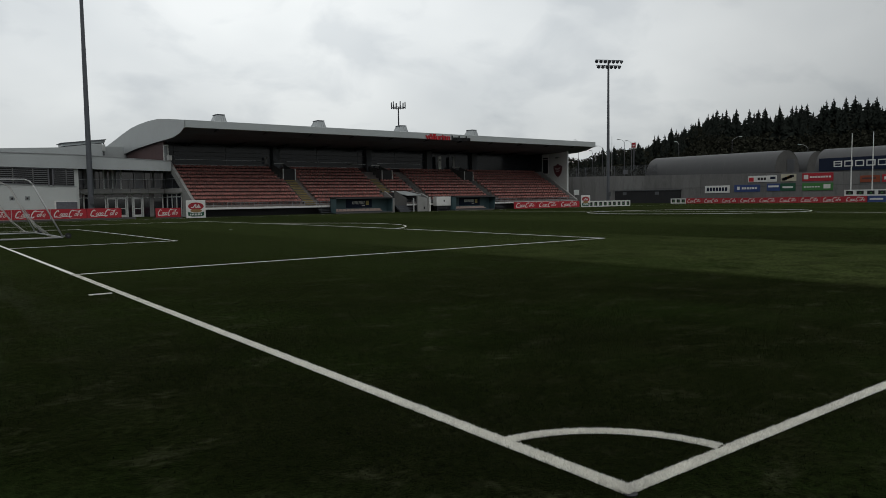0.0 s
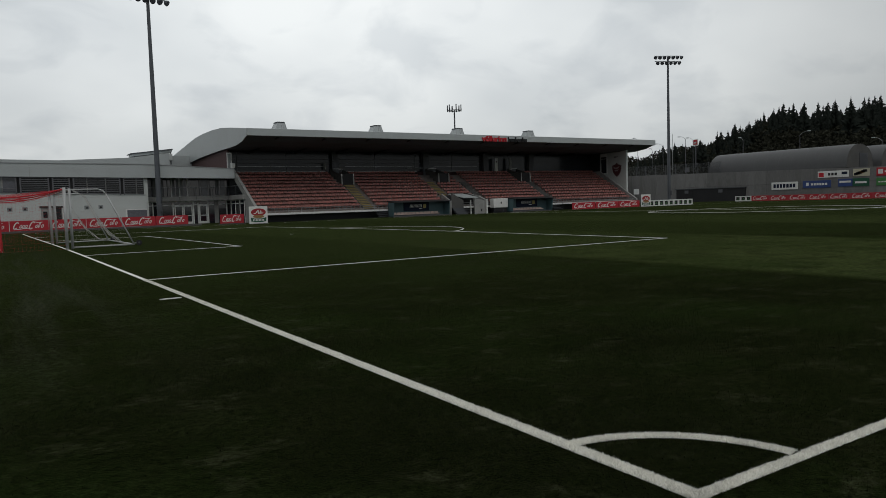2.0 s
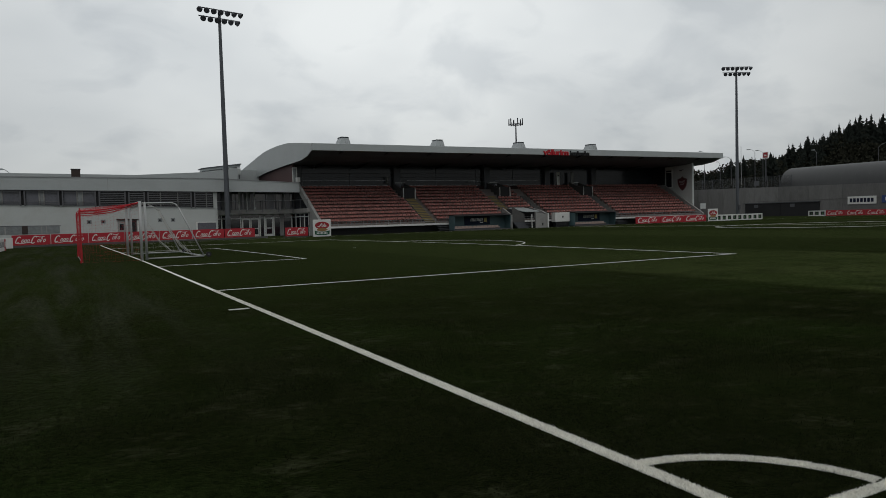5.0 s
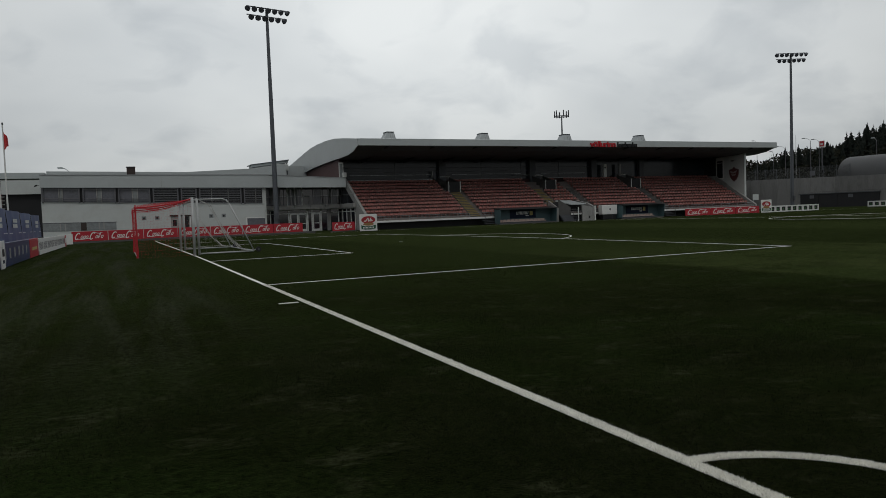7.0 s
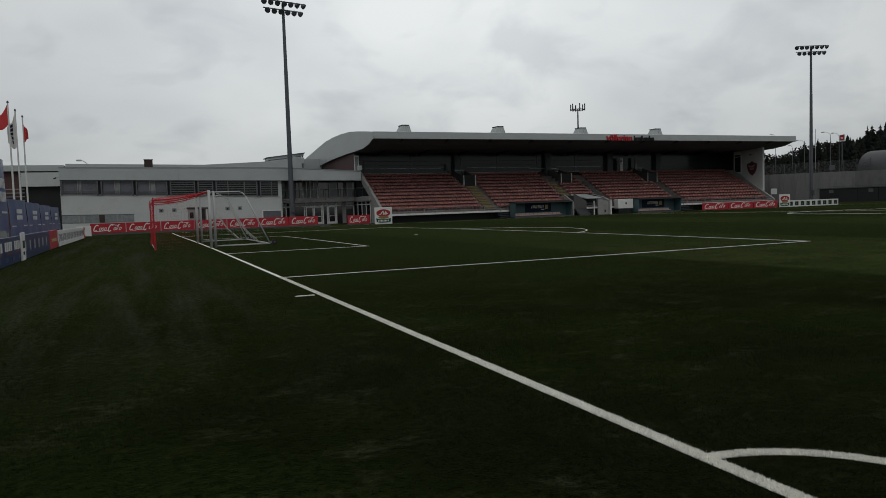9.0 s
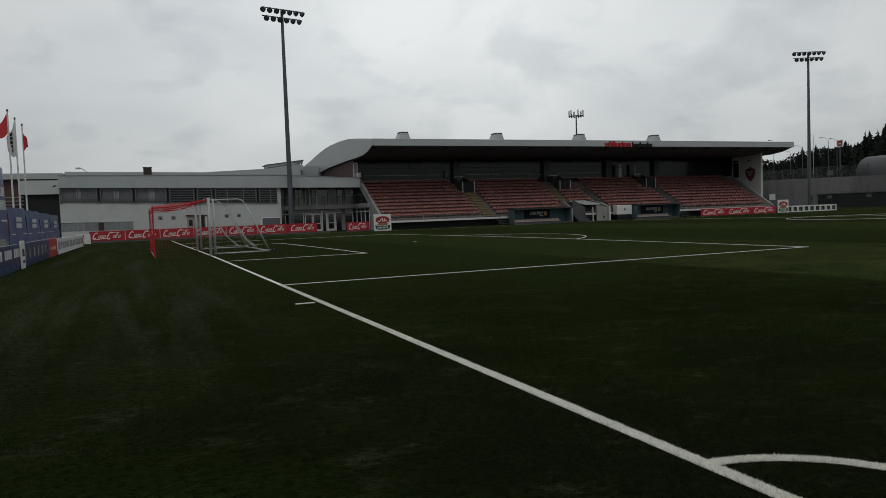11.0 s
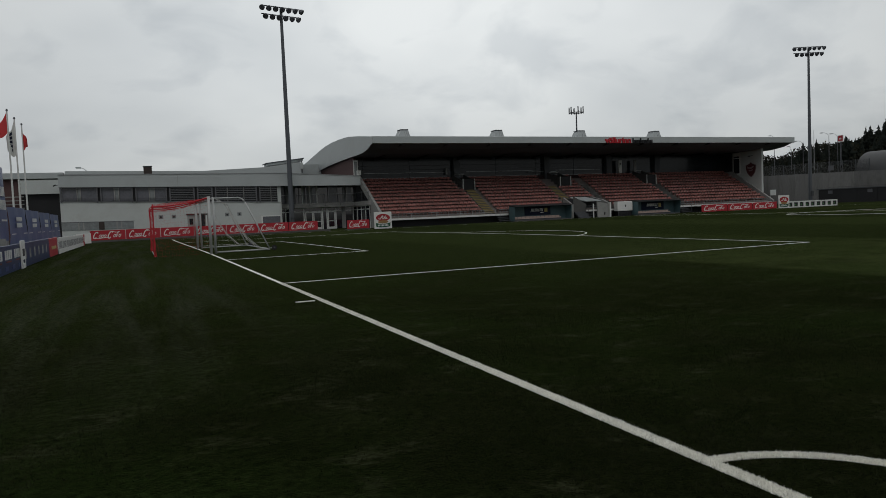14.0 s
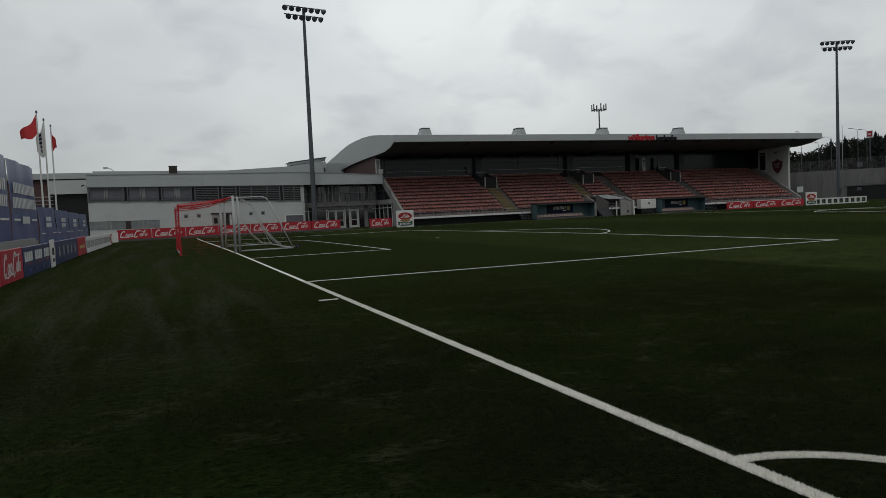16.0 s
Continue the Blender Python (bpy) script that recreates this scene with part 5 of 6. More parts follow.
# ---------------------------------------------------------------- floodlight masts
def floodlight(parent, x, y, z, turn):
    """One lamp head: a shallow bowl on a yoke, tipped down to the pitch."""
    d = Vector((math.sin(turn) * 0.80, -math.cos(turn) * 0.80, -0.6)).normalized()
    c = Vector((x, y, z))
    m = Mesh()
    m.rod(c - d * 0.30, c - d * 0.12, 0.12, 0.27, 12)
    m.rod(c - d * 0.12, c + d * 0.12, 0.27, 0.31, 12)
    h = m.ob("lamp_head", METAL_MAST, parent, smooth=False)
    Mesh().rod(c + d * 0.121, c + d * 0.135, 0.28, 0.28, 12).ob("lens", GLASS_SKY_MID, h)
    Mesh().rod(c - d * 0.05, (x, y + 0.25, z + 0.28), 0.03, sides=5).ob("yoke", METAL_DARK, h)


def light_mast(x, y, top, turn):
    mst = thing("floodlight_mast", (x, y, LOW), "tall grey steel floodlight mast with two rows of lamps", "floodlight mast", "floodlight masts")
    Mesh().rod((x, y, LOW - 0.02), (x, y, 9.0), 0.29, 0.25, 14).ob("pole", METAL_MAST, mst, smooth=False)
    Mesh().rod((x, y, 9.0), (x, y, 17.0), 0.245, 0.205, 14).ob("pole", METAL_MAST, mst)
    Mesh().rod((x, y, 17.0), (x, y, top), 0.195, 0.155, 14).ob("pole", METAL_MAST, mst)
    Mesh().rod((x, y, LOW - 0.02), (x, y, LOW + 0.06), 0.5, 0.5, 14).ob("base_plate", METAL, mst)
    Mesh().soft_box(x - 0.2, x + 0.2, y - 0.45, y - 0.28, 1.3, 2.1, 0.02).ob("switch_box", METAL_DARK, mst)
    u = Vector((math.cos(turn), math.sin(turn), 0))
    for n, z in ((7, top - 0.1), (6, top - 1.0)):
        a, b = Vector((x, y, z + 0.3)) - u * 2.3, Vector((x, y, z + 0.3)) + u * 2.3
        Mesh().rod(a, b, 0.06, sides=6).ob("cross_arm", METAL_DARK, mst)
        for i in range(n):
            p = Vector((x, y, z)) + u * ((i - (n - 1) / 2) * 0.76 + (0.02 if n == 7 else 0))
            floodlight(mst, p.x + 0.3 * math.sin(turn), p.y - 0.3 * math.cos(turn), p.z, turn + (i - (n - 1) / 2) * 0.28)
    return mst


METAL_MAST = material("mast_steel", (0.115, 0.125, 0.14), 0.5, 0.10, 0.5, 12.0, metal=0.35, dirt=(0.14, 0.14, 0.15), dirt_amount=0.3)
light_mast(13.15, 78.0, 24.3, radians(12))
light_mast(95.1, 78.7, 24.3, radians(-25))


# ---------------------------------------------------------------- dugouts, tunnel, white cube
def dugout(x0, x1, y=69.6):
    d = thing("dugout", ((x0 + x1) / 2, y, LOW), "teal team dugout with dark roof and pale seats", "dugout", "team dugouts")
    Mesh().box(x0, x1, y + 1.3, y + 1.4, LOW, 1.55).ob("back_panel", TEAL, d)
    for x in (x0, x1 - 0.06):
        Mesh().prism([(y + 0.2, LOW), (y, 1.3), (y + 0.1, 1.6), (y + 1.4, 1.6), (y + 1.4, LOW)], 0, x, x + 0.06).ob("side_panel", TEAL, d)
    Mesh().prism([(y - 0.15, 1.50), (y - 0.1, 1.6), (y + 1.5, 1.72), (y + 1.5, 1.6)], 0, x0 - 0.05, x1 + 0.05).ob("roof", BLACK, d, "dark roof sheet")
    Mesh().box(x0, x1, y + 0.15, y + 1.35, LOW, LOW + 0.10).ob("floor_plate", CONCRETE_DARK, d)
    c = (x0 + x1) / 2 - 0.1
    p = Mesh().box(c - 1.75, c + 1.75, y + 1.24, y + 1.3, 0.44, 1.46).ob("name_board", AD_NAVY, d, "navy name board")
    for i in range(5):
        for k in (0.0, 0.18):
            Mesh().prism([(c - 0.95 + i * 0.34 + k, 0.86), (c - 0.86 + i * 0.34 + k, 0.86), (c - 0.78 + i * 0.34 + k, 1.22), (c - 0.87 + i * 0.34 + k, 1.22)], 1, y + 1.22, y + 1.24).ob("bar", AD_WHITE, p)
    Mesh().box(c + 0.35, c + 0.78, y + 1.22, y + 1.24, 0.66, 0.76).ob("bar", AD_WHITE, p)
    Mesh().box(c + 0.92, c + 1.32, y + 1.22, y + 1.24, 0.74, 1.24).ob("bar", AD_YELLOW, p)
    n = int((x1 - x0 - 1.4) / 0.52)
    for i in range(n):
        x = x0 + 0.35 + i * 0.52
        s = Mesh().soft_box(x, x + 0.46, y + 0.55, y + 0.95, LOW + 0.22, LOW + 0.32, 0.03)
        s.soft_box(x, x + 0.46, y + 0.93, y + 1.02, LOW + 0.30, LOW + 0.52, 0.03)
        s.ob("bench_seat", SEAT_PALE, d, "pale orange bench seat")
    Mesh().box(x0 + 0.3, x0 + 0.4 + n * 0.52, y + 0.65, y + 0.85, LOW + 0.1, LOW + 0.22).ob("bench_base", METAL_DARK, d)


SEAT_PALE = material("seat_pale", (0.52, 0.40, 0.36), 0.55, 0.18, 2.0, 20.0, dirt=(0.5, 0.42, 0.36), dirt_amount=0.5)
dugout(36.9, 44.6)
dugout(54.3, 61.0)
tun = thing("players_tunnel", (48.5, 70.5, LOW), "grey concrete players tunnel mouth with a white sloping canopy", "tunnel")
# black backing stands in for shade within the tunnel mouth
Mesh().box(45.9, 50.0, 72.4, 72.5, LOW, 2.2).ob("tunnel_shade", BLACK, tun, "black sheet for the shade inside the tunnel")
Mesh().prism([(71.2, LOW), (71.2, 1.5), (73.2, 2.4), (73.2, LOW)], 0, 45.7, 45.9).ob("side_wall", CONCRETE, tun)
for i in range(5):
    Mesh().box(46.1, 47.7, 70.3 + 0.3 * i, 70.65 + 0.3 * i, LOW + 0.2 * i, LOW + 0.2 * (i + 1)).ob("step", METAL_DARK, tun)
Mesh().prism([(69.9, LOW), (69.9, 1.55), (71.2, 2.0), (73.6, 2.4), (73.6, LOW)], 0, 50.0, 50.25).ob("side_wall", CONCRETE, tun)
Mesh().prism([(48.5, LOW), (48.5, 1.75), (50.0, 1.45), (50.0, LOW)], 1, 69.95, 70.1).ob("front_wall", CONCRETE, tun, "plain concrete front")
Mesh().box(47.72, 47.80, 69.7, 69.8, LOW, 1.5).ob("post", PAINT_WHITE, tun, "white post")
Mesh().box(50.15, 50.3, 69.7, 69.85, LOW, 1.6).ob("post", PAINT_WHITE, tun, "white post")
Mesh().add([(46.6, 73.0, 2.40), (48.8, 73.0, 2.40), (50.0, 71.3, 1.90), (47.8, 71.3, 1.90), (46.6, 73.0, 2.30), (48.8, 73.0, 2.30), (50.0, 71.3, 1.80), (47.8, 71.3, 1.80)],
           [(0, 1, 2, 3), (4, 7, 6, 5), (0, 3, 7, 4), (3, 2, 6, 7), (2, 1, 5, 6), (1, 0, 4, 5)]).ob("canopy", CLAD, tun, "pale canopy sheet")
Mesh().prism([(45.9, 2.5), (47.7, 1.5), (47.7, 0.6), (45.9, 0.6)], 1, 71.2, 71.3).ob("cheek_panel", CONCRETE_DARK, tun)
Mesh().box(49.4, 49.6, 69.93, 69.95, 0.1, 0.4).ob("hatch", BLACK, tun)
cube = thing("equipment_box", (53.0, 70.6, LOW), "white covered equipment box with a small dark mark", "box")
Mesh().soft_box(51.85, 54.15, 70.5, 71.3, 0.45, 1.62, 0.04).ob("cover", AD_WHITE, cube)
Mesh().prism([(52.95, 1.2), (53.15, 1.2), (53.15, 1.0), (53.05, 0.92), (52.95, 1.0)], 1, 70.49, 70.5).ob("mark", BLACK, cube)
Mesh().box(52.0, 54.0, 70.6, 71.2, LOW, 0.45).ob("stand", BLACK, cube)
post_box = thing("low_sign", (79.9, 72.2, LOW), "small pale sign beside the end wall", "sign")
Mesh().soft_box(79.6, 80.7, 72.4, 72.5, 1.6, 2.4, 0.02).ob("panel", PLASTER_WHITE, post_box)
Mesh().box(79.7, 79.8, 72.5, 72.6, LOW, 2.3).ob("post", METAL, post_box)


# ---------------------------------------------------------------- goals
def net_panel(m, a, b, c, d, nu, nv, r):
    """Strands over the four-sided panel a b c d."""
    a, b, c, d = (Vector(p) for p in (a, b, c, d))
    at = lambda u, v: (a.lerp(b, u)).lerp(d.lerp(c, u), v)
    for i in range(nu + 1):
        for j in range(4):
            m.rod(at(i / nu, j / 4), at(i / nu, (j + 1) / 4), r, r, 3)
    for j in range(nv + 1):
        for i in range(4):
            m.rod(at(i / 4, j / nv), at((i + 1) / 4, j / nv), r, r, 3)


Y0, Y1 = 30.28, 37.72
goal = thing("football_goal", (0, 34, 0), "white football goal with a red net slung over its frame", "goal")
for y in (Y0, Y1):
    Mesh().rod((0.06, y, ground_z(y)), (0.06, y, 2.5), 0.062, sides=12).ob("post", ALU, goal, smooth=True)
    Mesh().pipe([(0.0, y, 2.44), (-0.45, y, 2.32), (-0.95, y, 2.22), (-1.6, y, 2.15), (-2.2, y, 2.13)], 0.026, 6).ob("net_support", NET_RED, goal, "red wrapped net support")
    Mesh().pipe([(-2.2, y, 2.24), (-2.22, y, 0.02 + ground_z(y))], 0.024, 6).ob("net_stay", NET_RED, goal)
    # net gathered along the side in loose folds
    m = Mesh()
    rr = random.Random(int(y))
    for k in range(9):
        o = [rr.uniform(-0.05, 0.05) for _ in range(8)]
        d = 0.16 * rr.random()
        m.pipe([(0.0, y + o[0], 2.44 - 0.3 * d), (-0.5, y + o[1], 2.33 - d), (-1.0, y + o[2], 2.24 - d * 1.2), (-1.6, y + o[3], 2.16 - d), (-2.2, y + o[4], 2.12 - d * 0.6)], 0.008, 4)
        m.pipe([(-2.2 + o[5], y + o[4], 2.15), (-2.2 + o[6], y + o[7], 1.0), (-2.2 + o[5] * 1.4, y + o[3], 0.03)], 0.006, 4)
    m.ob("gathered_net", NET_RED, goal, "bunched red netting")
Mesh().rod((0.06, Y0, 2.44), (0.06, Y1, 2.44), 0.06, sides=12).ob("crossbar", ALU, goal, smooth=True)
m = Mesh()
net_panel(m, (-2.2, Y0, 0.02), (-2.2, Y1, -0.02), (-2.2, Y1, 2.12), (-2.2, Y0, 2.12), 50, 14, 0.0010)
net_panel(m, (0, Y0, 2.42), (0, Y1, 2.42), (-2.2, Y1, 2.22), (-2.2, Y0, 2.22), 50, 14, 0.0010)
for y in (Y0, Y1):
    net_panel(m, (0, y, 0.02), (-2.2, y, 0.02), (-2.2, y, 2.15), (0, y, 2.42), 16, 16, 0.0011)
tagged(m.ob("net", NET_RED, goal, "thin red netting"), kind="stuff")
Mesh().pipe([(-2.2, Y0, 0.03), (-2.2, Y1, 0.0)], 0.02, 6).ob("ground_bar", METAL, goal)

# portable training goal parked back to back with it
tg = thing("portable_goal", (1.3, 34.2, 0), "white portable training goal on small wheels", "goal")
for y in (Y0 + 0.32, Y1 + 0.2):
    g = ground_z(y)
    Mesh().rod((0.28, y, g), (0.28, y, 2.42), 0.055, sides=10).ob("post", ALU, tg, smooth=True)
    Mesh().pipe([(0.28, y, 2.42), (1.35, y, 2.42), (1.52, y, 2.36), (1.63, y, 2.22), (2.62, y, 0.08 + g)], 0.030, 8).ob("side_frame", ALU, tg, smooth=True)
    Mesh().rod((0.28, y, 0.06 + g), (2.62, y, 0.06 + g), 0.032, sides=8).ob("ground_bar", ALU, tg, smooth=True)
    Mesh().pipe([(0.55, y, 2.32), (0.85, y, 2.15), (1.15, y, 1.5), (1.7, y, 0.55), (2.2, y, 0.16 + g)], 0.009, 6).ob("net_cord", METAL, tg)
    m = Mesh()
    rr = random.Random(int(y) + 3)
    for k in range(7):
        o = [rr.uniform(-0.07, 0.07) for _ in range(5)]
        m.pipe([(0.40 + o[0], y + o[1], 2.38), (0.8 + o[1], y + o[2], 2.15), (1.1 + o[2], y + o[3], 1.5), (1.62 + o[3], y + o[0], 0.6 + o[4]), (2.15 + o[4], y + o[1], 0.14 + g), (2.55, y + o[2], 0.07 + g)], 0.007, 4)
    m.ob("gathered_net", NET_WHITE, tg, "bunched pale netting")
    w = Mesh()
    for k in range(1):
        w.rod((2.82, y - 0.05, 0.13 + g), (2.82, y + 0.05, 0.13 + g), 0.115, sides=14)
    wheel = w.ob("wheel", RUBBER, tg, "black rubber wheel")
    Mesh().rod((2.82, y - 0.06, 0.13 + g), (2.82, y + 0.06, 0.13 + g), 0.045, sides=10).ob("hub", METAL_DARK, wheel)
    Mesh().rod((2.55, y, 0.10 + g), (2.82, y, 0.13 + g), 0.025, sides=6).ob("axle_arm", METAL, tg)
Mesh().rod((0.28, Y0 + 0.32, 2.42), (0.28, Y1 + 0.2, 2.42), 0.055, sides=10).ob("crossbar", ALU, tg, smooth=True)
Mesh().rod((2.62, Y0 + 0.32, 0.06), (2.62, Y1 + 0.2, 0.02), 0.03, sides=8).ob("rear_bar", ALU, tg)
m = Mesh()
for y in (Y0 + 0.32, Y1 + 0.2):
    net_panel(m, (0.3, y, 0.1), (2.6, y, 0.1), (1.5, y, 2.35), (0.3, y, 2.4), 8, 8, 0.0011)
tagged(m.ob("net", NET_WHITE, tg, "thin pale netting"), kind="stuff")


# ---------------------------------------------------------------- far end: retaining wall and halls
W0, W1 = 112.0, 24.0
nseg = 14
for i in range(nseg):
    ya, yb = W0 + (W1 - W0) * i / nseg, W0 + (W1 - W0) * (i + 1) / nseg
    za, zb = 4.62 + (ya - 43) * 0.0165, 4.62 + (yb - 43) * 0.0165
    panel = Mesh().add([(116, ya - 0.02, -0.3), (116, yb + 0.02, -0.3), (116, yb + 0.02, zb), (116, ya - 0.02, za), (116.5, ya - 0.02, -0.3), (116.5, yb + 0.02, -0.3), (116.5, yb + 0.02, zb), (116.5, ya - 0.02, za)],
                       [(0, 1, 2, 3), (4, 7, 6, 5), (3, 2, 6, 7), (0, 4, 5, 1), (0, 3, 7, 4), (1, 5, 6, 2)])
    structure(panel, "retaining_wall_%d" % (i + 1), WALL_GREY, "tall grey cast concrete retaining wall panel", "wall")
joint = Mesh().box(116.04, 116.4, W1, W0, -0.3, 4.2)
structure(joint, "wall_core", CONCRETE_DARK, "dark joint filling of the concrete wall", "wall")
structure(Mesh().box(115.97, 116.0, W1, 92, 2.66, 2.70), "wall_joint_line", CONCRETE_DARK, "horizontal casting joint in the concrete wall", "wall")
terrace = Mesh().add([(116.5, 20, 4.3), (150, 20, 4.6), (150, 125, 5.2), (116.5, 125, 5.2)], [(0, 1, 2, 3)])
structure(terrace, "upper_ground", HILL, "raised grassy ground behind the concrete wall", "ground")
# side return of the wall behind the stand
structure(Mesh().box(84, 116, 108, 108.5, -0.3, 6.2), "retaining_wall_side", WALL_GREY, "grey concrete wall behind the stand", "wall")
# wire fence on top of the wall
tf = thing("wall_top_fence", (116.2, 95, 5.4), "wire mesh fence on top of the concrete wall", "fence")
for i in range(11):
    y = 110 - i * 2.6
    Mesh().box(116.15, 116.25, y, y + 0.1, 5.2, 7.5).ob("post", METAL_DARK, tf)
m = Mesh()
for k in range(24):
    m.rod((116.2, 84, 5.4 + k * 0.085), (116.2, 110, 5.7 + k * 0.085), 0.012, sides=3)
for k in range(90):
    m.rod((116.2, 84 + k * 0.29, 5.4), (116.2, 84 + k * 0.29, 7.45), 0.010, sides=3)
tagged(m.ob("mesh_wire", METAL_DARK, tf, "dark wire mesh"), kind="stuff")
Mesh().box(116.05, 116.12, 91.0, 92.1, 5.8, 6.7).ob("notice_board", FRAME_GREY, tf, "pale notice board")
# dark gate in the wall
gate = thing("dark_gate", (115.9, 86, LOW), "wide dark sliding gate set in the concrete wall", "gate")
for i in range(4):
    Mesh().box(115.75, 115.95, 78.4 + i * 3.9, 78.4 + i * 3.9 + 3.85, LOW, 2.3).ob("leaf", BLACK, gate)
Mesh().box(115.6, 115.95, 78.2, 94.2, 2.3, 2.45).ob("header", METAL_DARK, gate)
for y in (83.2, 91.0):
    Mesh().box(115.70, 115.75, y, y + 0.9, 1.5, 2.1).ob("placard", FRAME_GREY, gate, "small grey placard")


def wall_sign(y_left, y_right, z0, z1, mat, label, marks=(), x=115.9):
    s = thing("wall_sign", (x, (y_left + y_right) / 2, z0), label, "sign", "signs on the wall")
    Mesh().soft_box(x, x + 0.08, y_right, y_left, z0, z1, 0.015).ob("panel", mat, s)
    w, h = y_left - y_right, z1 - z0
    for a, b, c, d, mm in marks:
        Mesh().box(x - 0.012, x, y_left - w * b, y_left - w * a, z0 + h * c, z0 + h * d).ob("mark", mm, s)


def bars(n, a, b, c, d, mm, gap=0.25):
    w = (b - a) / n
    return [(a + i * w, a + (i + 1 - gap) * w, c, d, mm) for i in range(n)]


wall_sign(73.3, 68.4, 1.66, 2.98, AD_WHITE, "white wall sign with dark block marks", bars(7, 0.08, 0.94, 0.25, 0.75, AD_NAVY))
wall_sign(67.5, 62.7, 1.78, 3.0, AD_BLUE, "blue wall sign with a pale mark", [(0.12, 0.22, 0.3, 0.75, AD_WHITE)] + bars(6, 0.3, 0.9, 0.35, 0.65, AD_WHITE))
wall_sign(61.5, 59.2, 1.85, 3.1, AD_BLUE, "small blue wall sign with a pale bar", [(0.1, 0.9, 0.5, 0.75, AD_WHITE)])
wall_sign(59.15, 56.6, 1.85, 3.1, AD_GREEN_DARK, "small green wall sign with a pale bar", [(0.15, 0.85, 0.35, 0.6, AD_WHITE)])
wall_sign(64.9, 59.8, 3.42, 4.5, AD_WHITE, "white wall sign with a red shape and dark marks", [(0.03, 0.2, 0.1, 0.75, NET_RED)] + bars(3, 0.34, 0.66, 0.3, 0.7, BLACK) + [(0.78, 0.96, 0.4, 0.8, AD_NAVY)])
wall_sign(59.1, 56.5, 3.42, 4.62, CREAM, "cream wall sign with a dark slanted shape", [(0.06 + 0.11 * k, 0.30 + 0.11 * k, 0.12 + 0.085 * k, 0.46 + 0.085 * k, BUN if k == 3 else BLACK) for k in range(6)])
wall_sign(55.5, 50.6, 3.35, 4.64, AD_RED, "red wall sign with pale marks", [(0.05, 0.2, 0.25, 0.8, AD_WHITE)] + bars(8, 0.25, 0.95, 0.4, 0.62, AD_WHITE))
wall_sign(55.5, 50.6, 1.82, 3.05, AD_GREEN, "green wall sign with pale marks", bars(6, 0.06, 0.6, 0.4, 0.55, AD_WHITE) + [(0.7, 0.92, 0.25, 0.8, AD_WHITE)])
wall_sign(46.6, 43.8, 2.95, 4.0, AD_ORANGE, "rust red wall sign with dark marks", [(0.1, 0.8, 0.45, 0.7, MAROON)])
wall_sign(43.5, 38.5, 2.95, 4.1, AD_RED, "red wall sign with white block marks", bars(6, 0.06, 0.9, 0.3, 0.72, AD_WHITE))


def vault_hall(xc, half, y0, y1, z0, high, label):
    """A long barrel-roofed hall along y with ribs on its sheet cover and flat ends."""
    h = thing("vault_hall", (xc, (y0 + y1) / 2, z0), label, "hall", "vaulted halls")
    n = 20
    arc = [(xc - half * math.cos(math.pi * i / n), z0 + high * math.sin(math.pi * i / n) ** 0.8) for i in range(n + 1)]
    v = [(a, y, b) for y in (y0, y1) for a, b in arc]
    k = n + 1
    Mesh().add(v, [(i, i + 1, k + i + 1, k + i) for i in range(n)]).ob("cover", VAULT, h, smooth=True)
    for y in (y0 + 0.02, y1 - 0.02):
        Mesh().add([(a, y, b) for a, b in arc], [tuple(range(k))]).ob("end_wall", CONCRETE_DARK, h)
    m = Mesh()
    c = y0
    while c < y1:
        m = Mesh()
        for i in range(n):
            (xa, za), (xb, zb) = arc[i], arc[i + 1]
            m.add([(xa, c, za + 0.03), (xb, c, zb + 0.03), (xb, c + 0.08, zb + 0.03), (xa, c + 0.08, za + 0.03)], [(0, 1, 2, 3)])
        m.ob("seam", VAULT_SEAM, h)
        c += 2.4
    Mesh().box(xc - 0.2, xc + 2.4, y0 - 0.05, y0, z0, z0 + high * 0.62).ob("end_door", METAL_DARK, h, "dark end door")
    return h


VAULT_SEAM = material("vault_seam", (0.090, 0.091, 0.094), 0.5, 0.1, 0.4, 10.0)
vault_hall(121.0, 4.2, 60.6, 87.0, 5.0, 3.9, "grey sheet covered barrel hall on top of the wall")
vault_hall(131.0, 4.2, 60.0, 86.0, 5.0, 4.0, "grey sheet covered barrel hall behind another hall")
vault_hall(121.2, 4.4, 26.0, 53.9, 4.6, 4.1, "grey sheet covered barrel hall with a navy sign board")
bs = thing("hall_sign", (116.7, 46, 5.0), "long navy sign board with pale block shapes", "sign")
Mesh().box(116.6, 116.75, 34, 53.2, 4.95, 6.95).ob("panel", AD_NAVY, bs)
for i in range(6):
    y = 50.9 - i * 1.62
    blk = Mesh().soft_box(116.56, 116.6, y - 1.3, y, 5.5, 6.45, 0.01).ob("block", AD_WHITE, bs)
    if i == 0:
        for za, zb in ((5.66, 5.90), (6.05, 6.29)):
            Mesh().box(116.54, 116.56, y - 1.10, y - 0.2, za, zb).ob("inset", AD_NAVY, blk)
    else:
        Mesh().box(116.54, 116.56, y - 1.12, y - 0.18, 5.67, 6.28).ob("inset", AD_NAVY, blk)


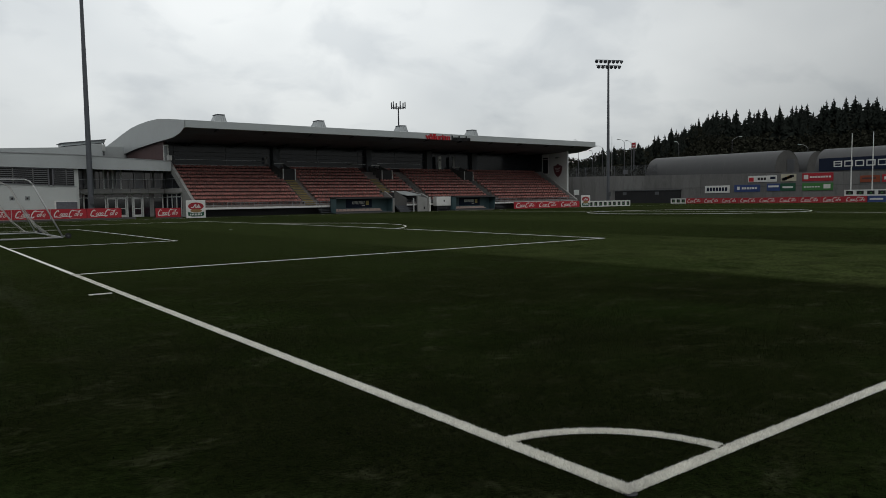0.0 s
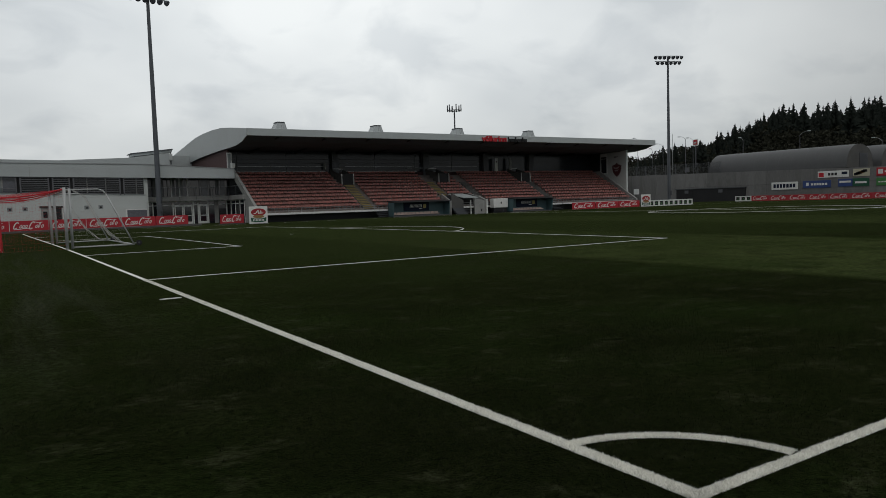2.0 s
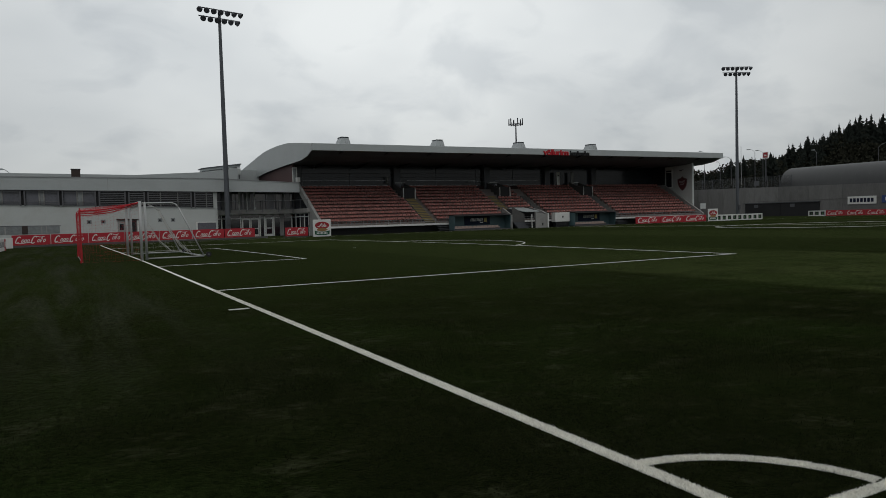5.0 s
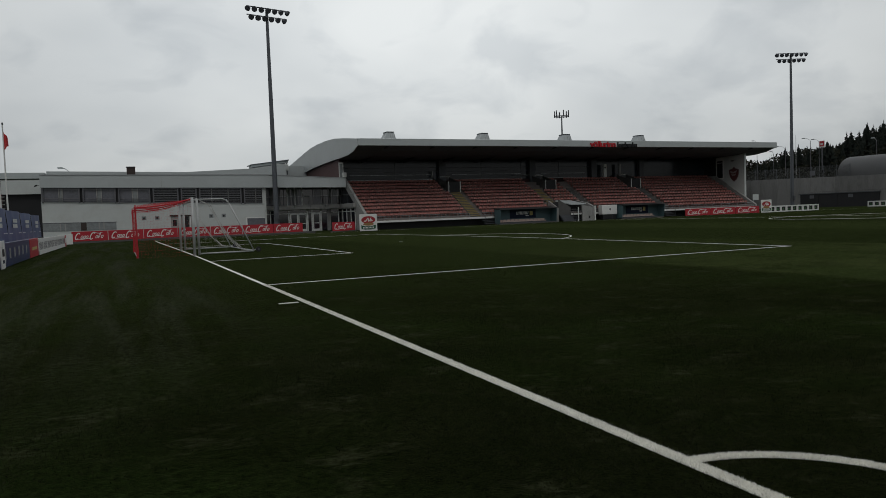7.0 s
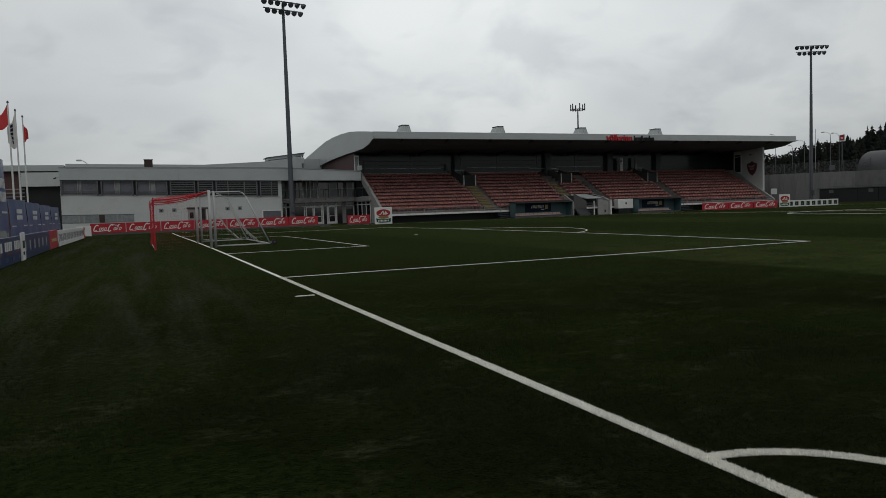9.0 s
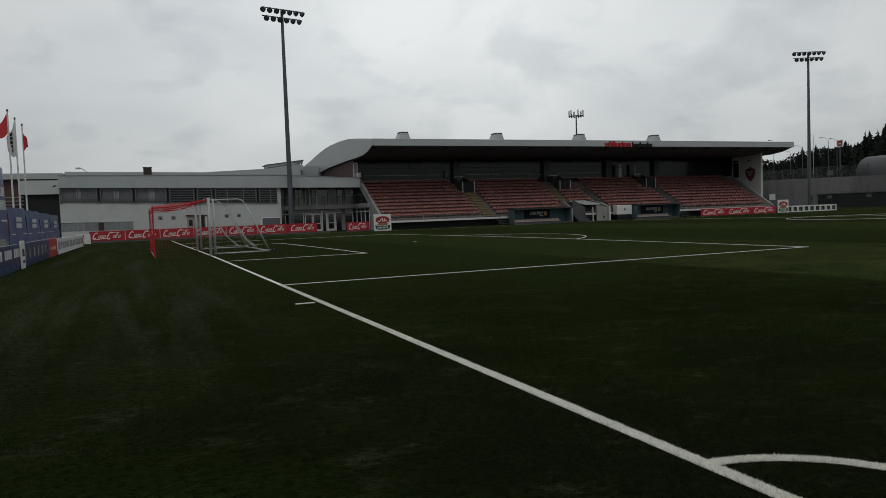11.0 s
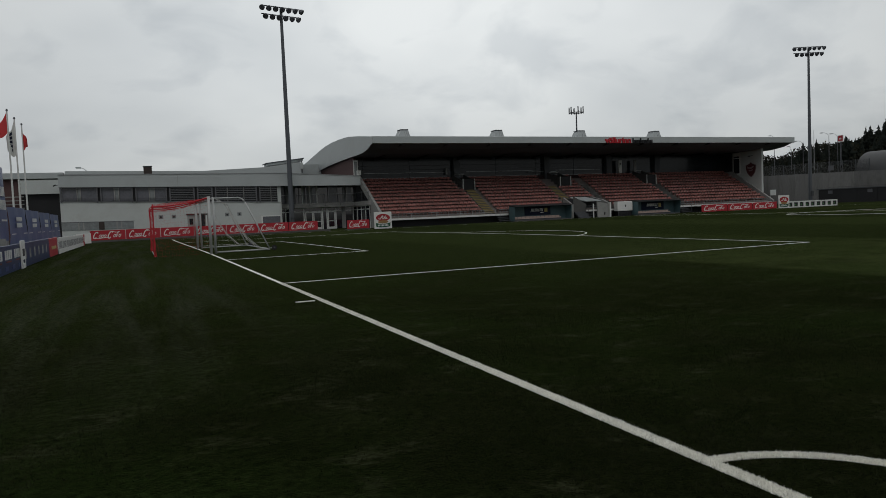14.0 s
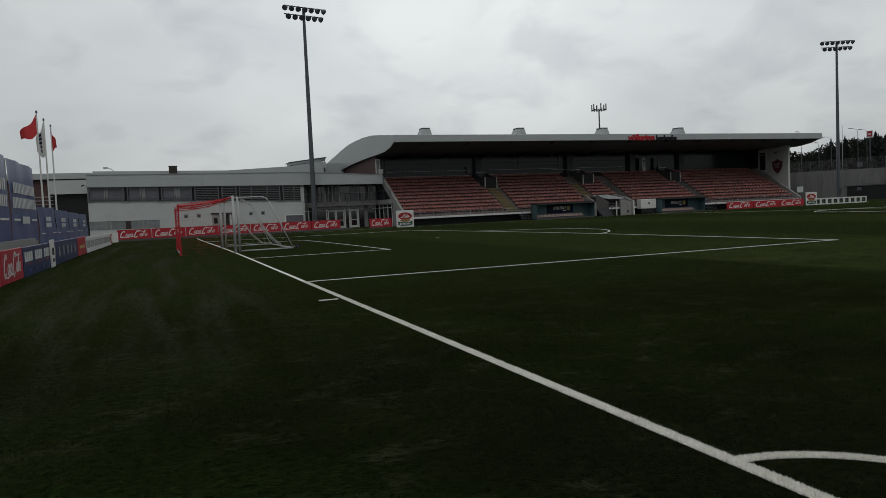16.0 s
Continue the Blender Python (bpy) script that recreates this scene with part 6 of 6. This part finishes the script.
# ---------------------------------------------------------------- street lamps beyond the wall
def street_lamp(x, y, z0, top, reach, turn):
    s = thing("street_lamp", (x, y, z0), "slim grey street lamp with a curved arm", "street lamp", "street lamps")
    d = Vector((math.cos(turn), math.sin(turn), 0))
    b = Vector((x, y, top))
    Mesh().rod((x, y, z0), b, 0.075, 0.05, 8).ob("pole", FRAME_GREY, s)
    Mesh().pipe([b, b + d * reach * 0.25 + Vector((0, 0, 0.45)), b + d * reach * 0.6 + Vector((0, 0, 0.75)), b + d * reach + Vector((0, 0, 0.85))], 0.04, 6).ob("arm", METAL, s)
    e = b + d * reach + Vector((0, 0, 0.82))
    Mesh().soft_box(e.x - 0.28, e.x + 0.28, e.y - 0.28, e.y + 0.28, e.z - 0.1, e.z + 0.08, 0.04).ob("lantern", CLAD, s)


LEFTWARD = math.pi / 2
for x, y, z0, top, reach, turn in ((150, 88.2, 4.7, 13.6, 1.8, -1.2), (150, 118.7, 5, 15.4, 2.0, LEFTWARD), (150, 116.4, 5, 14.9, 1.7, LEFTWARD), (150, 125.9, 5, 14.2, 2.2, LEFTWARD), (150, 134.6, 5, 16.4, 1.3, LEFTWARD), (150, 129.4, 5, 13.1, 0.9, LEFTWARD), (150, 102.2, 5, 13.6, 0.9, LEFTWARD), (150, 71.0, 4.6, 10.8, 1.6, 2.1), (-7.65, 92, 0, 7.42, 1.1, 3.2)):
    street_lamp(x, y, z0, top, reach, turn)
mast = thing("thin_mast", (150, 122.8, 5), "thin grey mast among the street lamps", "mast")
Mesh().rod((150, 122.8, 4.8), (150, 122.8, 17.2), 0.09, 0.05, 6).ob("pole", METAL, mast)
rs = thing("roadside_sign", (150, 115.6, 4.5), "tall red and white roadside sign on a post", "sign")
Mesh().soft_box(149.9, 150.1, 114.95, 116.25, 13.5, 15.1, 0.02).ob("panel", AD_WHITE, rs)
Mesh().box(149.86, 149.9, 115.02, 116.18, 13.8, 15.02).ob("red_face", AD_RED, rs)
Mesh().box(149.84, 149.86, 115.3, 115.9, 14.1, 14.5).ob("bar", AD_WHITE, rs)
Mesh().rod((150, 115.6, 4.4), (150, 115.6, 13.6), 0.14).ob("post", METAL_DARK, rs)


# ---------------------------------------------------------------- wooded hillside
SKYLINE = ((-60, 25), (70, 25.4), (86, 24.6), (95, 24.0), (110, 24.6), (118, 25.8), (126, 24.2), (131, 21.6), (140, 19.2), (151, 16.6), (174, 14.0), (220, 12.0), (400, 10.0))


def skyline(x, y):
    """Height that the tree tops reach, as the slope curves round the pitch."""
    k = 192.75 / (x + 2.75)
    v = -2.1 + (y + 2.1) * k
    for (a, za), (b, zb) in zip(SKYLINE, SKYLINE[1:]):
        if v <= b:
            z = za + (zb - za) * max(0, (v - a)) / (b - a)
            return 1.48 + (z - 1.48) / k
    return 10.0


def hill_z(x, y):
    """Height of the slope that rises to the east, higher towards the south."""
    u = min(max((x - 150) / 55, 0), 1)
    v190 = -2.1 + (y + 2.1) * 192.75 / (x + 2.75)
    crest = max(skyline(x, y) - 7.6 + 4.6 * min(max((v190 - 129) / 20, 0), 1) - 4.4, 1.0)
    return 4.4 + u * u * (3 - 2 * u) * crest + 0.5 * noise.noise(Vector((x * 0.06, y * 0.06, 0)))


nx, ny = 24, 44
v, f = [], []
for j in range(ny + 1):
    for i in range(nx + 1):
        x, y = 150 + 140 * i / nx, -40 + 300 * j / ny
        v.append((x, y, hill_z(x, y) - (0 if i else 0.4)))
for j in range(ny):
    for i in range(nx):
        a = j * (nx + 1) + i
        f.append((a, a + 1, a + nx + 2, a + nx + 1))
tagged(Mesh().add(v, f).ob("hillside", HILL, smooth=True), "dark grassy hillside below the woods", "hill", kind="structure")


def spruce(m, x, y, z, h, r, seed):
    """One conifer: a stem with ragged whorls of drooping boughs."""
    q = random.Random(seed)
    m.rod((x, y, z - 0.3), (x, y, z + h * 0.985), 0.02 * h, 0.015, 4)
    tiers = int(9 + h * 1.5)
    for k in range(tiers):
        s = k / tiers
        rad = r * (1 - s) ** 0.8 * q.uniform(0.55, 1.25) + 0.03 * h * (1 - s)
        n = 11 if s < 0.6 else 7
        a0 = q.uniform(0, 6.3)
        for i in range(n):
            a = a0 + 2 * math.pi * i / n + q.uniform(-0.4, 0.4)
            zz = z + h * (0.05 + 0.95 * s) + q.uniform(-0.045, 0.03) * h
            rr = rad * q.uniform(0.35, 1.25)
            w = 0.15 * rr + 0.05
            c, sn = math.cos(a), math.sin(a)
            tip = (x + c * rr, y + sn * rr, zz + rr * q.uniform(-0.35, 0.22))
            mid = (x + c * rr * 0.55, y + sn * rr * 0.55, zz + 0.05 * h * (1 - s))
            low_ = zz - 0.22 * rr - 0.022 * h
            p, o = (x + c * rr * 0.5 - sn * w, y + sn * rr * 0.5 + c * w, low_), (x + c * rr * 0.5 + sn * w, y + sn * rr * 0.5 - c * w, low_)
            m.add([(x, y, zz + 0.06 * h), p, tip, o, mid], [(0, 1, 4), (0, 4, 3), (1, 2, 4), (4, 2, 3)])


rng = random.Random(7)
woods = Mesh()
for i in range(560):
    y = rng.uniform(45, 215)
    x = rng.uniform(186, 232)
    s = min(max((190 - y) / 45, 0), 1)
    if rng.random() > 0.25 + 0.75 * s:
        continue
    z = hill_z(x, y)
    h = max(2.0, (skyline(x, y) - z) * rng.choice((0.45, 0.5, 0.54, 0.58, 0.6, 0.62, 0.65, 0.68, 0.7, 0.72, 0.75, 0.78, 0.84, 0.95, 1.1)))
    spruce(woods, x, y, z, h, h * rng.uniform(0.19, 0.32) + 0.5, i)
# the crest runs out to the north in smaller, scattered trees
for i in range(24):
    u = rng.random()
    y = 123 + 36 * u
    x = rng.uniform(174, 182)
    z = hill_z(x, y)
    top_ = (20.2 - 4.9 * u ** 0.8) * rng.choice((0.80, 0.84, 0.88, 0.93, 1.0))
    if top_ - z > 1.2:
        spruce(woods, x, y, z, top_ - z, (top_ - z) * rng.uniform(0.22, 0.34) + 0.3, 900 + i)
data = bpy.data.meshes.new("spruce_woods")
data.from_pydata(woods.v, [], woods.f)
data.materials.append(NEEDLE)
tagged(new("spruce_woods", data), "dense dark spruce woods along the hill crest", "woods", kind="stuff")


def leaf_cloud(m, x, y, z, r, h, n, q):
    for _ in range(n):
        a, b = q.uniform(0, 6.3), q.uniform(-0.2, 1.0)
        k = q.uniform(0.5, 1.05)
        c = Vector((x + r * k * math.cos(a) * math.sqrt(max(0, 1 - b * b)), y + r * k * math.sin(a) * math.sqrt(max(0, 1 - b * b)), z + h * (0.4 + 0.6 * b * k)))
        s = q.uniform(0.12, 0.30) * (1 + r * 0.22)
        u = Vector((q.uniform(-1, 1), q.uniform(-1, 1), q.uniform(-1, 1))).normalized() * s
        w = Vector((q.uniform(-1, 1), q.uniform(-1, 1), q.uniform(-1, 1))).normalized() * s
        m.add([c - u, c + w, c + u, c - w * 0.8], [(0, 1, 2, 3)])


scrub = Mesh()
for i in range(640):
    y = rng.uniform(30, 215)
    x = rng.uniform(146, 206)
    h = rng.uniform(1.6, 4.4)
    leaf_cloud(scrub, x, y, hill_z(x, y), h * 0.9, h, 90, rng)
# a taller belt of birch in front of the spruces
for i in range(220):
    y = rng.uniform(40, 130)
    x = rng.uniform(172, 187)
    h = rng.uniform(2.6, 4.8)
    leaf_cloud(scrub, x, y, hill_z(x, y), h * 0.75, h, 120, rng)
data = bpy.data.meshes.new("birch_scrub")
data.from_pydata(scrub.v, [], scrub.f)
data.materials.append(BUSH)
tagged(new("birch_scrub", data), "brownish green birch scrub on the lower slope", "scrub", kind="stuff")


# ---------------------------------------------------------------- pile of the turf round the corner
def blades(name, spots, height, width, mat, label, seed):
    """Many short bent blades, one triangle pair each, as one object."""
    g = np.random.default_rng(seed)
    n = len(spots)
    a = g.uniform(0, 2 * np.pi, n)
    h = height * g.uniform(0.55, 1.25, n)
    w = width * g.uniform(0.6, 1.3, n)
    lean = g.uniform(0.1, 0.9, n) * h
    b = g.uniform(0, 2 * np.pi, n)
    base = np.column_stack([spots, np.zeros(n)])
    side = np.column_stack([np.cos(a) * w / 2, np.sin(a) * w / 2, np.zeros(n)])
    tip = base + np.column_stack([np.cos(b) * lean, np.sin(b) * lean, h])
    v = np.stack([base - side, base + side, tip], 1).reshape(-1, 3)
    data = bpy.data.meshes.new(name)
    data.vertices.add(3 * n)
    data.vertices.foreach_set("co", v.ravel())
    data.loops.add(3 * n)
    data.loops.foreach_set("vertex_index", np.arange(3 * n))
    data.polygons.add(n)
    data.polygons.foreach_set("loop_start", np.arange(0, 3 * n, 3))
    data.update()
    data.materials.append(mat)
    return tagged(new(name, data), label, "grass", kind="stuff")


g = np.random.default_rng(5)
spots = np.column_stack([g.uniform(-7, 10, 900000), g.uniform(-1.6, 13.4, 900000)])
far = np.hypot(spots[:, 0] + 2.0, spots[:, 1] + 1.5)
patchy = 0.55 + 0.45 * np.sin(spots[:, 0] * 1.3 + 1.7 * np.sin(spots[:, 1] * 0.9)) * np.sin(spots[:, 1] * 1.1 + spots[:, 0] * 0.4)
keep = g.uniform(0, 1, len(spots)) < np.clip(1.2 - far / 10.0, 0.0, 1.0) * patchy ** 2
spots = spots[keep]
on_line = ((spots[:, 0] > 0.0) & (spots[:, 0] < 0.104)) | ((spots[:, 1] > -0.002) & (spots[:, 1] < 0.074) & (spots[:, 0] > 0))
ring = np.hypot(spots[:, 0], spots[:, 1])
on_line |= (ring > 0.91) & (ring < 1.005) & (spots[:, 0] > 0) & (spots[:, 1] > 0)
spots = spots[~on_line]
BLADE = material("turf_blade", (0.017, 0.020, 0.009), 0.8, 0.5, 0.6, 30.0, spec=0.05, rand=0.9)
BLADE_WHITE = material("line_blade", (0.78, 0.77, 0.71), 0.8, 0.2, 3.0, 40.0, spec=0.2, rand=0.4)
blades("turf_pile", spots, 0.015, 0.006, BLADE, "short dark green turf blades near the corner", 1)
runs = [np.column_stack([g.uniform(0.0, 0.104, 30000), 14 * g.uniform(0, 1, 30000) ** 1.5]),
        np.column_stack([9 * g.uniform(0, 1, 20000) ** 1.4, g.uniform(0.0, 0.082, 20000)])]
ang, rad = g.uniform(0.1, np.pi / 2 - 0.1, 6500), g.uniform(0.912, 1.003, 6500)
runs.append(np.column_stack([rad * np.cos(ang), rad * np.sin(ang)]))
blades("line_pile", np.concatenate(runs), 0.015, 0.008, BLADE_WHITE, "short white turf blades of the painted lines", 2)
hole = Mesh().rod((0.02, 0.0, 0.003), (0.02, 0.0, 0.008), 0.035, sides=14)
tagged(hole.ob("flag_socket", BLACK), "dark round corner flag socket sunk in the turf", "socket", kind="structure")
